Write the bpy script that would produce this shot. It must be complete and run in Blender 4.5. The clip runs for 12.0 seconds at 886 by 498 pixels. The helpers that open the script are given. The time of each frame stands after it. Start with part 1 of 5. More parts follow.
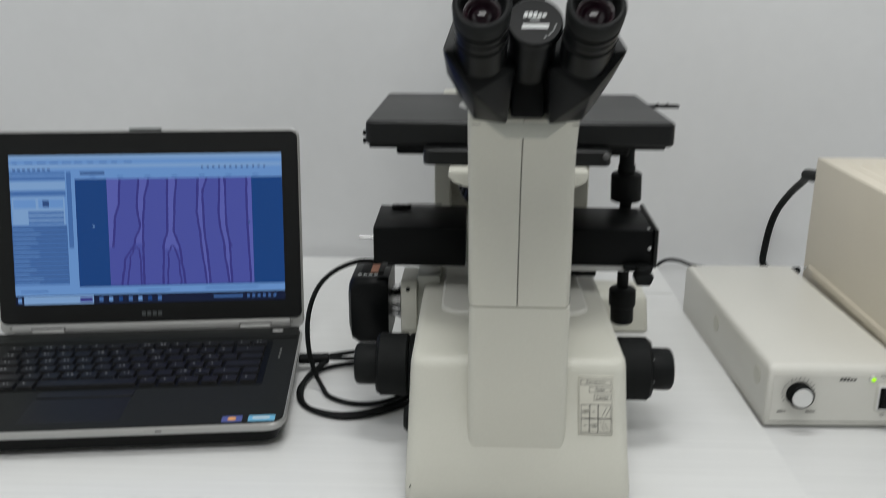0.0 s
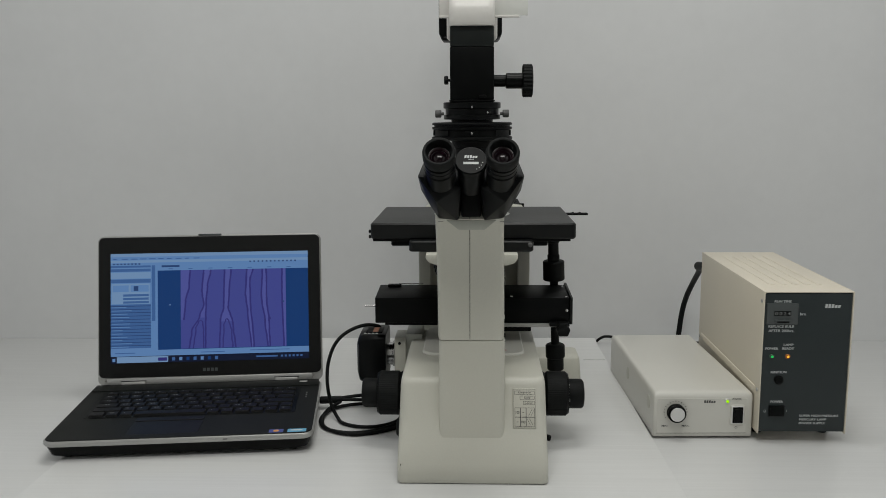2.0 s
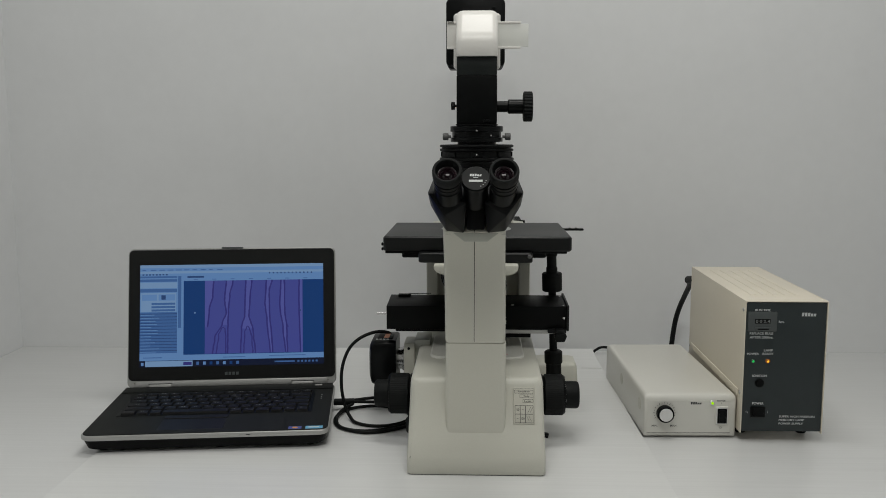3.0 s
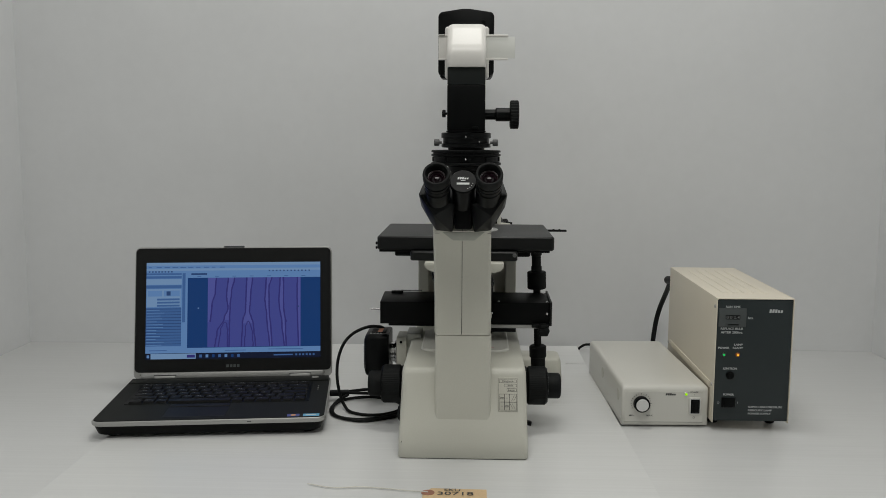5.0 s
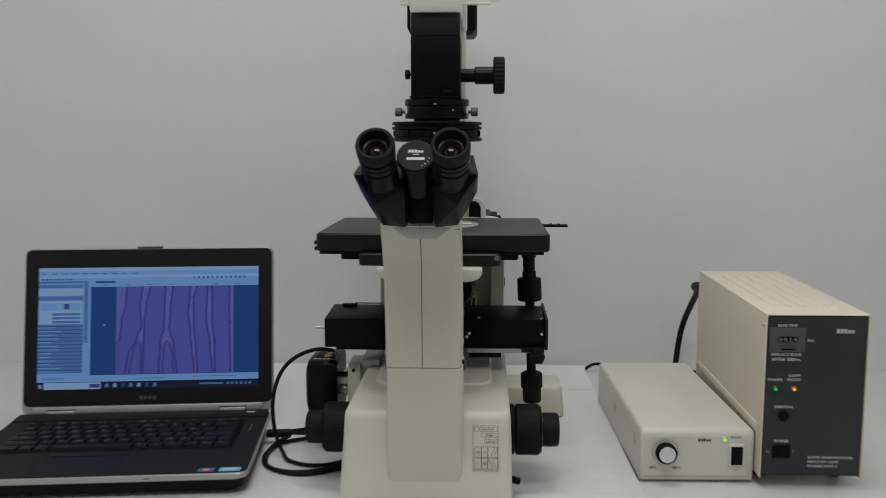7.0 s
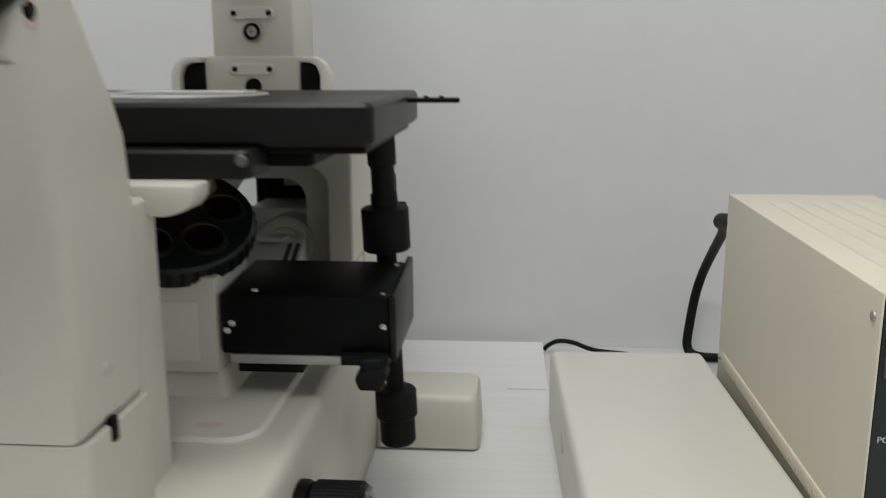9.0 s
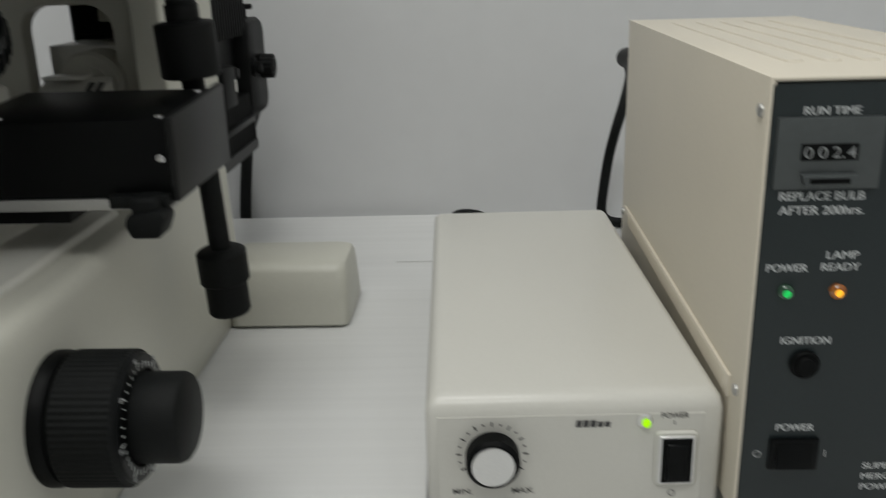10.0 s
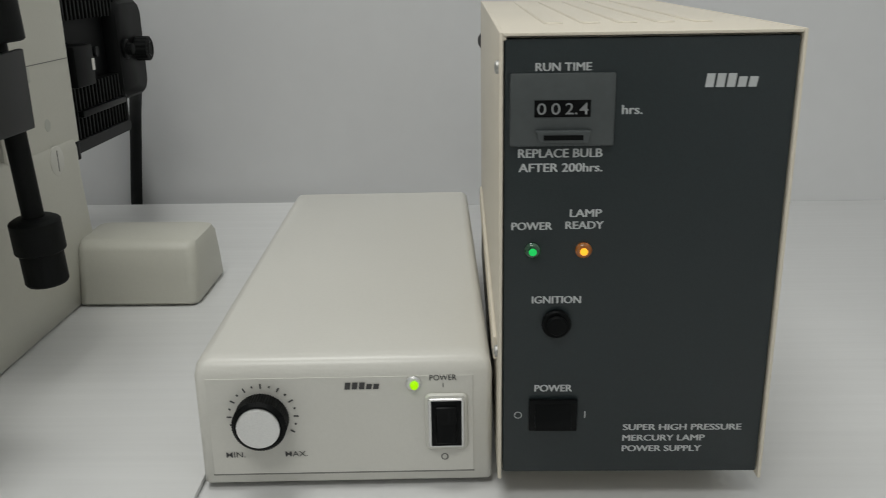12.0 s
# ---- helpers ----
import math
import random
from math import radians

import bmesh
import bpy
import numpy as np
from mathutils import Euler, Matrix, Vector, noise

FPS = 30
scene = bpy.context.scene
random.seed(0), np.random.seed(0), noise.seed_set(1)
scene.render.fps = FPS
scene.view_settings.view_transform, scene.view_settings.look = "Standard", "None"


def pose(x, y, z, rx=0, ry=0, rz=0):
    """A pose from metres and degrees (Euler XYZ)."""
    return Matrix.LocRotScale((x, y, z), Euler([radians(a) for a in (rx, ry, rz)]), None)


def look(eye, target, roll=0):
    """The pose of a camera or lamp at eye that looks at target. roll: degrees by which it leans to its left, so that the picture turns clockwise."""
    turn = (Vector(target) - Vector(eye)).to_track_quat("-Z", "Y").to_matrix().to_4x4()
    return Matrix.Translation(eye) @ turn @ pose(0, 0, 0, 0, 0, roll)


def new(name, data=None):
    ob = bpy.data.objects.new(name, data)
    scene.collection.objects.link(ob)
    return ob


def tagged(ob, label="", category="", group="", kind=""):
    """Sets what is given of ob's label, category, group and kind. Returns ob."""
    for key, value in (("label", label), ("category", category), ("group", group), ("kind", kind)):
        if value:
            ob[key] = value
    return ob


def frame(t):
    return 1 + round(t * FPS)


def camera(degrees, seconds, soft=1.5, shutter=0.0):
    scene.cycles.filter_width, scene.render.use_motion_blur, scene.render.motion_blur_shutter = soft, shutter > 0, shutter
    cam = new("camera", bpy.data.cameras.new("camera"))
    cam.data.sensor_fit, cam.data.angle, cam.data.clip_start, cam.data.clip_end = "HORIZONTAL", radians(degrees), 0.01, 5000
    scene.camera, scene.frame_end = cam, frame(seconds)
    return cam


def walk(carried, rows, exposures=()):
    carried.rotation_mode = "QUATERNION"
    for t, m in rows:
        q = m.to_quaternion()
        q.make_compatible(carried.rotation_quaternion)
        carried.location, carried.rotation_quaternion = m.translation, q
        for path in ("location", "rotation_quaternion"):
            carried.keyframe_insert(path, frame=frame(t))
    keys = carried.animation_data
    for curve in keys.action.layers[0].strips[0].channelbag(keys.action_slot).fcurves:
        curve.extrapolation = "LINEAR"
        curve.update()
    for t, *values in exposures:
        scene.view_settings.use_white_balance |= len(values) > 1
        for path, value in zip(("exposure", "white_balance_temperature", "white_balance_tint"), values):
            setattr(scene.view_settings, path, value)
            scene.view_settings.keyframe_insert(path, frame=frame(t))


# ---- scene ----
cam = camera(53.6, 12.0, soft=0.6, shutter=0.5)
PATH = [
    (0, (0.0772, 0.0388, 0.4245), (0.0004, 1.9511, -0.1561), 0.13),
    (0.3, (0.0988, -0.0181, 0.4243), (0.0220, 1.9265, -0.0369), 0.21),
    (0.5, (0.1171, -0.0521, 0.4280), (0.0254, 1.8914, -0.0351), 0.26),
    (0.7, (0.1251, -0.0874, 0.4228), (0.0336, 1.8637, -0.0075), 0.18),
    (1, (0.1374, -0.1618, 0.4359), (0.0211, 1.7965, 0.0467), 0.10),
    (1.5, (0.1287, -0.2441, 0.4439), (0.0369, 1.7269, 0.1170), -0.32),
    (2, (0.1133, -0.3445, 0.4522), (0.0454, 1.6307, 0.1457), -0.31),
    (2.5, (0.1116, -0.4160, 0.4487), (0.0298, 1.5639, 0.1774), -0.29),
    (3, (0.1129, -0.4494, 0.4524), (0.0360, 1.5326, 0.1963), -0.10),
    (3.2, (0.1156, -0.4589, 0.4502), (0.0206, 1.5235, 0.2032), 0.20),
    (5, (0.1235, -0.5326, 0.4529), (0.0575, 1.4514, 0.2093), 0.24),
    (5.5, (0.1175, -0.5216, 0.4598), (0.0551, 1.4613, 0.2064), 0.38),
    (6, (0.1139, -0.4960, 0.4489), (0.0568, 1.4884, 0.2059), 0.26),
    (6.5, (0.1264, -0.3933, 0.4376), (0.0731, 1.5895, 0.1815), -0.05),
    (6.7, (0.1493, -0.3191, 0.4291), (0.0763, 1.6643, 0.1825), -0.01),
    (8.3, (0.2191, 0.2366, 0.3733), (0.1020, 2.2053, 0.0408), -0.19),
    (8.5, (0.2490, 0.2843, 0.3626), (0.1366, 2.2490, 0.0062), 0.08),
    (8.7, (0.2849, 0.3310, 0.3467), (0.1522, 2.2886, -0.0408), 0.09),
    (9, (0.3193, 0.3822, 0.3270), (0.1622, 2.3320, -0.0899), -0.19),
    (9.3, (0.3421, 0.4250, 0.3023), (0.1801, 2.3605, -0.1749), -1.18),
    (9.5, (0.3533, 0.4521, 0.2836), (0.2027, 2.3730, -0.2523), -1.50),
    (9.7, (0.3673, 0.4646, 0.2722), (0.2323, 2.3674, -0.3286), -1.79),
    (10, (0.3899, 0.4751, 0.2582), (0.3112, 2.3758, -0.3593), -1.63),
    (10.2, (0.4032, 0.4785, 0.2465), (0.3465, 2.3729, -0.3922), -1.71),
    (10.5, (0.4185, 0.4772, 0.2403), (0.3261, 2.3708, -0.3968), -1.57),
    (11, (0.4496, 0.4701, 0.2441), (0.3734, 2.3571, -0.4144), -1.10),
    (11.5, (0.4747, 0.4733, 0.2416), (0.4030, 2.3726, -0.3809), -0.90),
    (12, (0.4896, 0.4711, 0.2357), (0.4438, 2.3782, -0.3650), -0.97),
]
EXPOSURES = [(0.0, 0.18, 6330, 9), (0.5, 0.04, 6360, 9), (1.0, -0.10, 6430, 9), (1.5, -0.20, 6450, 8), (2.5, -0.29, 6550, 8), (5.5, -0.33, 6550, 8), (6.5, -0.32, 6550, 8), (8.5, 0.08, 6500, 8), (9.0, 0.10, 6500, 8), (9.5, 0.0, 6450, 8), (10.0, -0.10, 6450, 8), (10.5, -0.12, 6450, 8), (12.0, -0.10, 6450, 8)]
walk(cam, [(t, look(eye, target, roll)) for t, eye, target, roll in PATH], EXPOSURES)

# ---- light ----
def area(name, loc, target, sx, sy, watts, color):
    lamp = bpy.data.lights.new(name, "AREA")
    lamp.shape, lamp.size, lamp.size_y, lamp.energy, lamp.color = "RECTANGLE", sx, sy, watts, color
    ob = new(name, lamp)
    ob.matrix_world = look(loc, target)
    return ob


LAMP_W, LAMP_COLOR = 13.5, (1.0, 0.985, 0.955)
area("ceiling_lamp_front", (0.12, -0.35, 1.98), (0.12, -0.35, 0.0), 1.0, 0.5, LAMP_W * 1.22, LAMP_COLOR)
area("ceiling_lamp_middle", (0.17, 0.80, 1.98), (0.17, 0.80, 0.0), 0.7, 0.4, LAMP_W * 0.82, LAMP_COLOR)
world = bpy.data.worlds.new("room_air")
world.use_nodes = True
world.node_tree.nodes["Background"].inputs[0].default_value = (0.9, 0.95, 1.0, 1)
world.node_tree.nodes["Background"].inputs[1].default_value = 0.05
scene.world = world

# ---- materials ----
def material(name, color, rough=0.5, metal=0.0, grain=0.0, grain_scale=300.0, bump=0.0, bump_scale=800.0, stretch=(1, 1, 1), stain=0.0, coat=0.0, alpha=1.0, spec=0.5):
    m = bpy.data.materials.new(name)
    m.use_nodes = True
    t = m.node_tree
    b = t.nodes["Principled BSDF"]
    b.inputs["Roughness"].default_value, b.inputs["Metallic"].default_value = rough, metal
    b.inputs["Coat Weight"].default_value = coat
    b.inputs["Specular IOR Level"].default_value = spec
    b.inputs["Base Color"].default_value = (*color, 1)
    where = t.nodes.new("ShaderNodeTexCoord")
    scale = t.nodes.new("ShaderNodeMapping")
    scale.inputs["Scale"].default_value = stretch
    t.links.new(where.outputs["Object"], scale.inputs["Vector"])

    def noise_node(size, detail):
        n = t.nodes.new("ShaderNodeTexNoise")
        n.inputs["Scale"].default_value, n.inputs["Detail"].default_value = size, detail
        t.links.new(scale.outputs["Vector"], n.inputs["Vector"])
        return n
    if grain or stain:
        fine, broad = noise_node(grain_scale, 3), noise_node(7.0, 4)
        mixed = None
        for n, amount in ((fine, grain), (broad, stain)):
            ramp = t.nodes.new("ShaderNodeMapRange")
            ramp.inputs["From Min"].default_value, ramp.inputs["From Max"].default_value = 0.3, 0.7
            ramp.inputs["To Min"].default_value, ramp.inputs["To Max"].default_value = 1 - amount, 1 + amount
            t.links.new(n.outputs["Fac"], ramp.inputs["Value"])
            if mixed is None:
                mixed = ramp
            else:
                mul = t.nodes.new("ShaderNodeMath")
                mul.operation = "MULTIPLY"
                t.links.new(mixed.outputs[0], mul.inputs[0])
                t.links.new(ramp.outputs[0], mul.inputs[1])
                mixed = mul
        tone = t.nodes.new("ShaderNodeVectorMath")
        tone.operation = "SCALE"
        tone.inputs[0].default_value = color
        t.links.new(mixed.outputs[0], tone.inputs["Scale"])
        t.links.new(tone.outputs[0], b.inputs["Base Color"])
        gloss = t.nodes.new("ShaderNodeMapRange")
        gloss.inputs["To Min"].default_value, gloss.inputs["To Max"].default_value = rough * 0.85, min(1, rough * 1.15)
        t.links.new(broad.outputs["Fac"], gloss.inputs["Value"])
        t.links.new(gloss.outputs[0], b.inputs["Roughness"])
    if bump:
        relief = t.nodes.new("ShaderNodeBump")
        relief.inputs["Strength"].default_value, relief.inputs["Distance"].default_value = bump, 0.001
        t.links.new(noise_node(bump_scale, 2).outputs["Fac"], relief.inputs["Height"])
        t.links.new(relief.outputs[0], b.inputs["Normal"])
    if alpha < 1:
        b.inputs["Alpha"].default_value = alpha
    return m


def glowing(name, color, strength=1.0, base=(0.004, 0.004, 0.004), grain=0.0):
    m = material(name, base, 0.35, spec=0.12)
    b = m.node_tree.nodes["Principled BSDF"]
    b.inputs["Emission Color"].default_value = (*color, 1)
    b.inputs["Emission Strength"].default_value = strength
    return m


WALL = material("wall_board", (0.70, 0.708, 0.715), 0.55, grain=0.01, grain_scale=40, bump=0.08, bump_scale=60, stain=0.015)
# grain drawn out along x paints the flutes' glints into both board colours
TABLE = material("white_plastic_board", (0.665, 0.67, 0.665), 0.30, grain=0.024, grain_scale=20, bump=0.10, bump_scale=34, stretch=(0.25, 9, 1), stain=0.02)
SHEET = material("white_fluted_sheet", (0.685, 0.69, 0.682), 0.32, grain=0.022, grain_scale=16, bump=0.06, bump_scale=24, stretch=(0.3, 12, 1), stain=0.02)
ROOM = material("room_paint", (0.62, 0.62, 0.6), 0.7, grain=0.02, grain_scale=30, stain=0.03)
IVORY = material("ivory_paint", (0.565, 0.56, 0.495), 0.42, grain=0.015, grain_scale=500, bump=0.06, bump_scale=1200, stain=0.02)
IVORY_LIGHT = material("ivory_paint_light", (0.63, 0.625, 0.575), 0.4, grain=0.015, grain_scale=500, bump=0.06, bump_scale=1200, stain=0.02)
PAD = material("grey_green_plastic", (0.46, 0.47, 0.42), 0.4, grain=0.02)
WHITE_PLASTIC = material("white_plastic", (0.74, 0.725, 0.69), 0.3, grain=0.01, stain=0.02)
CREAM = material("cream_enamel", (0.70, 0.645, 0.535), 0.4, grain=0.02, grain_scale=600, bump=0.10, bump_scale=1500, stain=0.03)
BOX_IVORY = material("box_enamel", (0.63, 0.622, 0.575), 0.3, grain=0.012, grain_scale=600, bump=0.05, bump_scale=1500, stain=0.02)
BLACK = material("black_paint", (0.0026, 0.0031, 0.0032), 0.45, spec=0.11, grain=0.12, grain_scale=600, bump=0.06, bump_scale=1500, stain=0.1)
RUBBER = material("black_rubber", (0.006, 0.007, 0.007), 0.6, spec=0.16, grain=0.15, grain_scale=700, bump=0.15, bump_scale=1500, stain=0.1)
SATIN = material("black_anodised", (0.0026, 0.0032, 0.0034), 0.30, spec=0.13, grain=0.1, grain_scale=900, stain=0.1)
STAGE = material("dark_stage_paint", (0.0055, 0.0062, 0.0062), 0.40, spec=0.26, grain=0.1, grain_scale=900, bump=0.05, bump_scale=1800, stain=0.1)
PANEL = material("dark_grey_panel", (0.0180, 0.0255, 0.0272), 0.38, spec=0.40, grain=0.06, grain_scale=900, bump=0.08, bump_scale=1800, stain=0.05)
GREY = material("grey_plastic", (0.062, 0.071, 0.072), 0.45, grain=0.05)
SILVER = material("satin_silver", (0.42, 0.42, 0.41), 0.4, metal=0.6, grain=0.04, grain_scale=900)
STEEL = material("steel", (0.6, 0.6, 0.6), 0.25, metal=1.0, grain=0.03, grain_scale=900)
NOSE_FACE = material("dark_nosepiece_paint", (0.010, 0.0125, 0.012), 0.32, spec=0.3, grain=0.1, grain_scale=900, stain=0.12)
KNURLED = material("dull_knurled_steel", (0.11, 0.11, 0.11), 0.5, metal=0.4, grain=0.2, grain_scale=1500, bump=0.4, bump_scale=1800)
TAN_METAL = material("tan_anodised", (0.42, 0.33, 0.23), 0.4, metal=0.3, grain=0.04, grain_scale=900)
BRASS = material("brass", (0.46, 0.28, 0.08), 0.35, metal=1.0, grain=0.05)
LENS = material("coated_lens", (0.006, 0.002, 0.004), 0.05, spec=0.35)
# pink tint stands for the coating's reflections, painted as a ring
LENS_PINK = material("lens_reflex", (0.014, 0.005, 0.008), 0.2, spec=0.3)
CLEAR = material("clear_plastic", (0.84, 0.85, 0.81), 0.15, alpha=0.8)
INK_WHITE = material("white_print", (0.62, 0.64, 0.63), 0.5)
KEY_INK = material("key_print", (0.30, 0.31, 0.31), 0.5)
DIGIT = material("counter_digit", (0.24, 0.25, 0.25), 0.5)
INK_PALE = material("pale_grey_print", (0.50, 0.52, 0.52), 0.5)
INK_DARK = material("dark_print", (0.05, 0.05, 0.05), 0.5)
INK_GREY = material("grey_print", (0.22, 0.22, 0.2), 0.5)
PLATE = material("label_plate", (0.56, 0.55, 0.48), 0.4, grain=0.02)
BLUE = material("blue_sticker", (0.07, 0.09, 0.28), 0.4, grain=0.03)
SKY_BLUE = material("light_blue_sticker", (0.15, 0.42, 0.62), 0.35, grain=0.05)
ORANGE = material("orange_print", (0.75, 0.35, 0.08), 0.4)
TAG = material("manila_card", (0.72, 0.52, 0.30), 0.7, grain=0.05, grain_scale=300, stain=0.05)
TAG_EYE = material("brown_card", (0.36, 0.17, 0.11), 0.7, grain=0.06)
STRING = material("cotton_string", (0.72, 0.70, 0.64), 0.8, grain=0.1, grain_scale=900)
PINK = material("pink_print", (0.64, 0.50, 0.47), 0.5)
KEYCAP = material("laptop_keys", (0.006, 0.006, 0.0062), 0.5, spec=0.25, grain=0.1, grain_scale=900)
DECK = material("laptop_palmrest", (0.0105, 0.0115, 0.0105), 0.6, spec=0.16, grain=0.08, grain_scale=900, bump=0.05, bump_scale=1800, stain=0.08)
BEZEL = material("laptop_bezel", (0.006, 0.0065, 0.0065), 0.5, spec=0.22, grain=0.08, grain_scale=900)
SPUN = material("spun_aluminium", (0.72, 0.72, 0.71), 0.28, metal=0.85, grain=0.04, grain_scale=1500)
LED_GREEN = glowing("green_led", (0.03, 0.75, 0.14), 0.75, (0.0, 0.12, 0.03))
LED_ORANGE = glowing("orange_led", (1.0, 0.46, 0.03), 1.35, (0.3, 0.1, 0.0))
LED_LIME = glowing("lime_led", (0.42, 0.95, 0.0), 0.9, (0.1, 0.2, 0.0))
GLASS_G = material("green_lens", (0.002, 0.055, 0.018), 0.15, coat=1.0)
GLASS_O = material("amber_lens", (0.34, 0.10, 0.004), 0.15, coat=1.0)
S_LIGHT = glowing("screen_light", (0.175, 0.355, 0.72), 0.62)
S_PALE = glowing("screen_pale", (0.26, 0.44, 0.74), 0.62)
S_CANVAS = glowing("screen_canvas", (0.012, 0.065, 0.25), 0.62)
S_PANEL = glowing("screen_panel", (0.075, 0.185, 0.47), 0.62)
S_LINE = glowing("screen_line", (0.035, 0.09, 0.26), 0.62)
S_BAR = glowing("screen_taskbar", (0.008, 0.014, 0.045), 0.62)
S_TISSUE = glowing("screen_tissue", (0.085, 0.102, 0.42), 0.62)
S_FIBRE = glowing("screen_fibre", (0.050, 0.048, 0.27), 0.62)
S_BRIGHT = glowing("screen_bright_fibre", (0.122, 0.140, 0.50), 0.62)


# ---- mesh helpers ----
def box(x0, x1, y0, y1, z0, z1, bev=0.0015, seg=2, turn=None):
    bm = bmesh.new()
    bmesh.ops.create_cube(bm, size=1.0)
    for v in bm.verts:
        v.co = Vector(((x0 + x1) / 2 + v.co.x * (x1 - x0), (y0 + y1) / 2 + v.co.y * (y1 - y0), (z0 + z1) / 2 + v.co.z * (z1 - z0)))
    if bev:
        bmesh.ops.bevel(bm, geom=bm.edges[:], offset=bev, segments=seg, profile=0.5, affect="EDGES", clamp_overlap=True)
    if turn is not None:
        bm.transform(turn)
    return bm


def lathe(profile, origin, axis, n=40):
    """profile: rows of radius and height along the axis."""
    bm = bmesh.new()
    m = Matrix.Translation(origin) @ Vector(axis).to_track_quat("Z", "Y").to_matrix().to_4x4()
    rings = []
    for r, h in profile:
        if r < 1e-6:
            rings.append([bm.verts.new(m @ Vector((0, 0, h)))])
        else:
            rings.append([bm.verts.new(m @ Vector((r * math.cos(2 * math.pi * k / n), r * math.sin(2 * math.pi * k / n), h))) for k in range(n)])
    for a, b in zip(rings, rings[1:]):
        for k in range(n):
            j = (k + 1) % n
            if len(a) == 1 and len(b) > 1:
                bm.faces.new((a[0], b[k], b[j]))
            elif len(b) == 1 and len(a) > 1:
                bm.faces.new((a[k], a[j], b[0]))
            elif len(a) > 1:
                bm.faces.new((a[k], a[j], b[j], b[k]))
    bmesh.ops.recalc_face_normals(bm, faces=bm.faces[:])
    return bm


def rod(p0, p1, r, bev=0.001, n=32):
    p0, p1 = Vector(p0), Vector(p1)
    h = (p1 - p0).length
    return lathe([(0, 0), (r - bev, 0), (r, bev), (r, h - bev), (r - bev, h), (0, h)], p0, p1 - p0, n)


def prism(poly, axis, a, b, bev=0.001, seg=2, ends_only=False):
    """poly: pairs; axis x takes (y, z), axis y takes (x, z), axis z takes (x, y)."""
    def at(p, h):
        return {"x": (h, p[0], p[1]), "y": (p[0], h, p[1]), "z": (p[0], p[1], h)}[axis]
    bm = bmesh.new()
    lo = [bm.verts.new(at(p, a)) for p in poly]
    hi = [bm.verts.new(at(p, b)) for p in poly]
    bm.faces.new(lo)
    bm.faces.new(list(reversed(hi)))
    for k in range(len(poly)):
        j = (k + 1) % len(poly)
        bm.faces.new((lo[k], hi[k], hi[j], lo[j]))
    bmesh.ops.recalc_face_normals(bm, faces=bm.faces[:])
    if bev:
        edges = [e for e in bm.edges if not ends_only or (e.verts[0] in hi and e.verts[1] in hi)] if ends_only else bm.edges[:]
        bmesh.ops.bevel(bm, geom=edges, offset=bev, segments=seg, profile=0.5, affect="EDGES", clamp_overlap=True)
    return bm


def hull(points, bev=0.002, seg=2):
    bm = bmesh.new()
    for p in points:
        bm.verts.new(p)
    res = bmesh.ops.convex_hull(bm, input=bm.verts[:])
    bmesh.ops.delete(bm, geom=[g for g in res["geom_interior"] if isinstance(g, bmesh.types.BMVert)], context="VERTS")
    bmesh.ops.dissolve_limit(bm, angle_limit=radians(2), verts=bm.verts[:], edges=bm.edges[:])
    if bev:
        bmesh.ops.bevel(bm, geom=bm.edges[:], offset=bev, segments=seg, profile=0.5, affect="EDGES", clamp_overlap=True)
    bmesh.ops.recalc_face_normals(bm, faces=bm.faces[:])
    return bm


def rounded(x0, x1, y0, y1, r, z, n=5):
    pts = []
    for cx, cy, a in ((x1 - r, y1 - r, 0), (x0 + r, y1 - r, 90), (x0 + r, y0 + r, 180), (x1 - r, y0 + r, 270)):
        pts += [Vector((cx + r * math.cos(radians(a + 90 * k / n)), cy + r * math.sin(radians(a + 90 * k / n)), z)) for k in range(n + 1)]
    return pts


def loft(sections, turn=None):
    bm = bmesh.new()
    rings = [[bm.verts.new(turn @ p if turn is not None else p) for p in s] for s in sections]
    bm.faces.new(rings[0])
    bm.faces.new(list(reversed(rings[-1])))
    for a, b in zip(rings, rings[1:]):
        for k in range(len(a)):
            j = (k + 1) % len(a)
            bm.faces.new((a[k], a[j], b[j], b[k]))
    bmesh.ops.recalc_face_normals(bm, faces=bm.faces[:])
    return bm


def slab(x0, x1, y0, y1, z0, z1, r, edge=0.002, n=5):
    return loft([rounded(x0 + edge, x1 - edge, y0 + edge, y1 - edge, max(r - edge, 0.0005), z0, n), rounded(x0, x1, y0, y1, r, z0 + edge, n),
                 rounded(x0, x1, y0, y1, r, z1 - edge, n), rounded(x0 + edge, x1 - edge, y0 + edge, y1 - edge, max(r - edge, 0.0005), z1, n)])


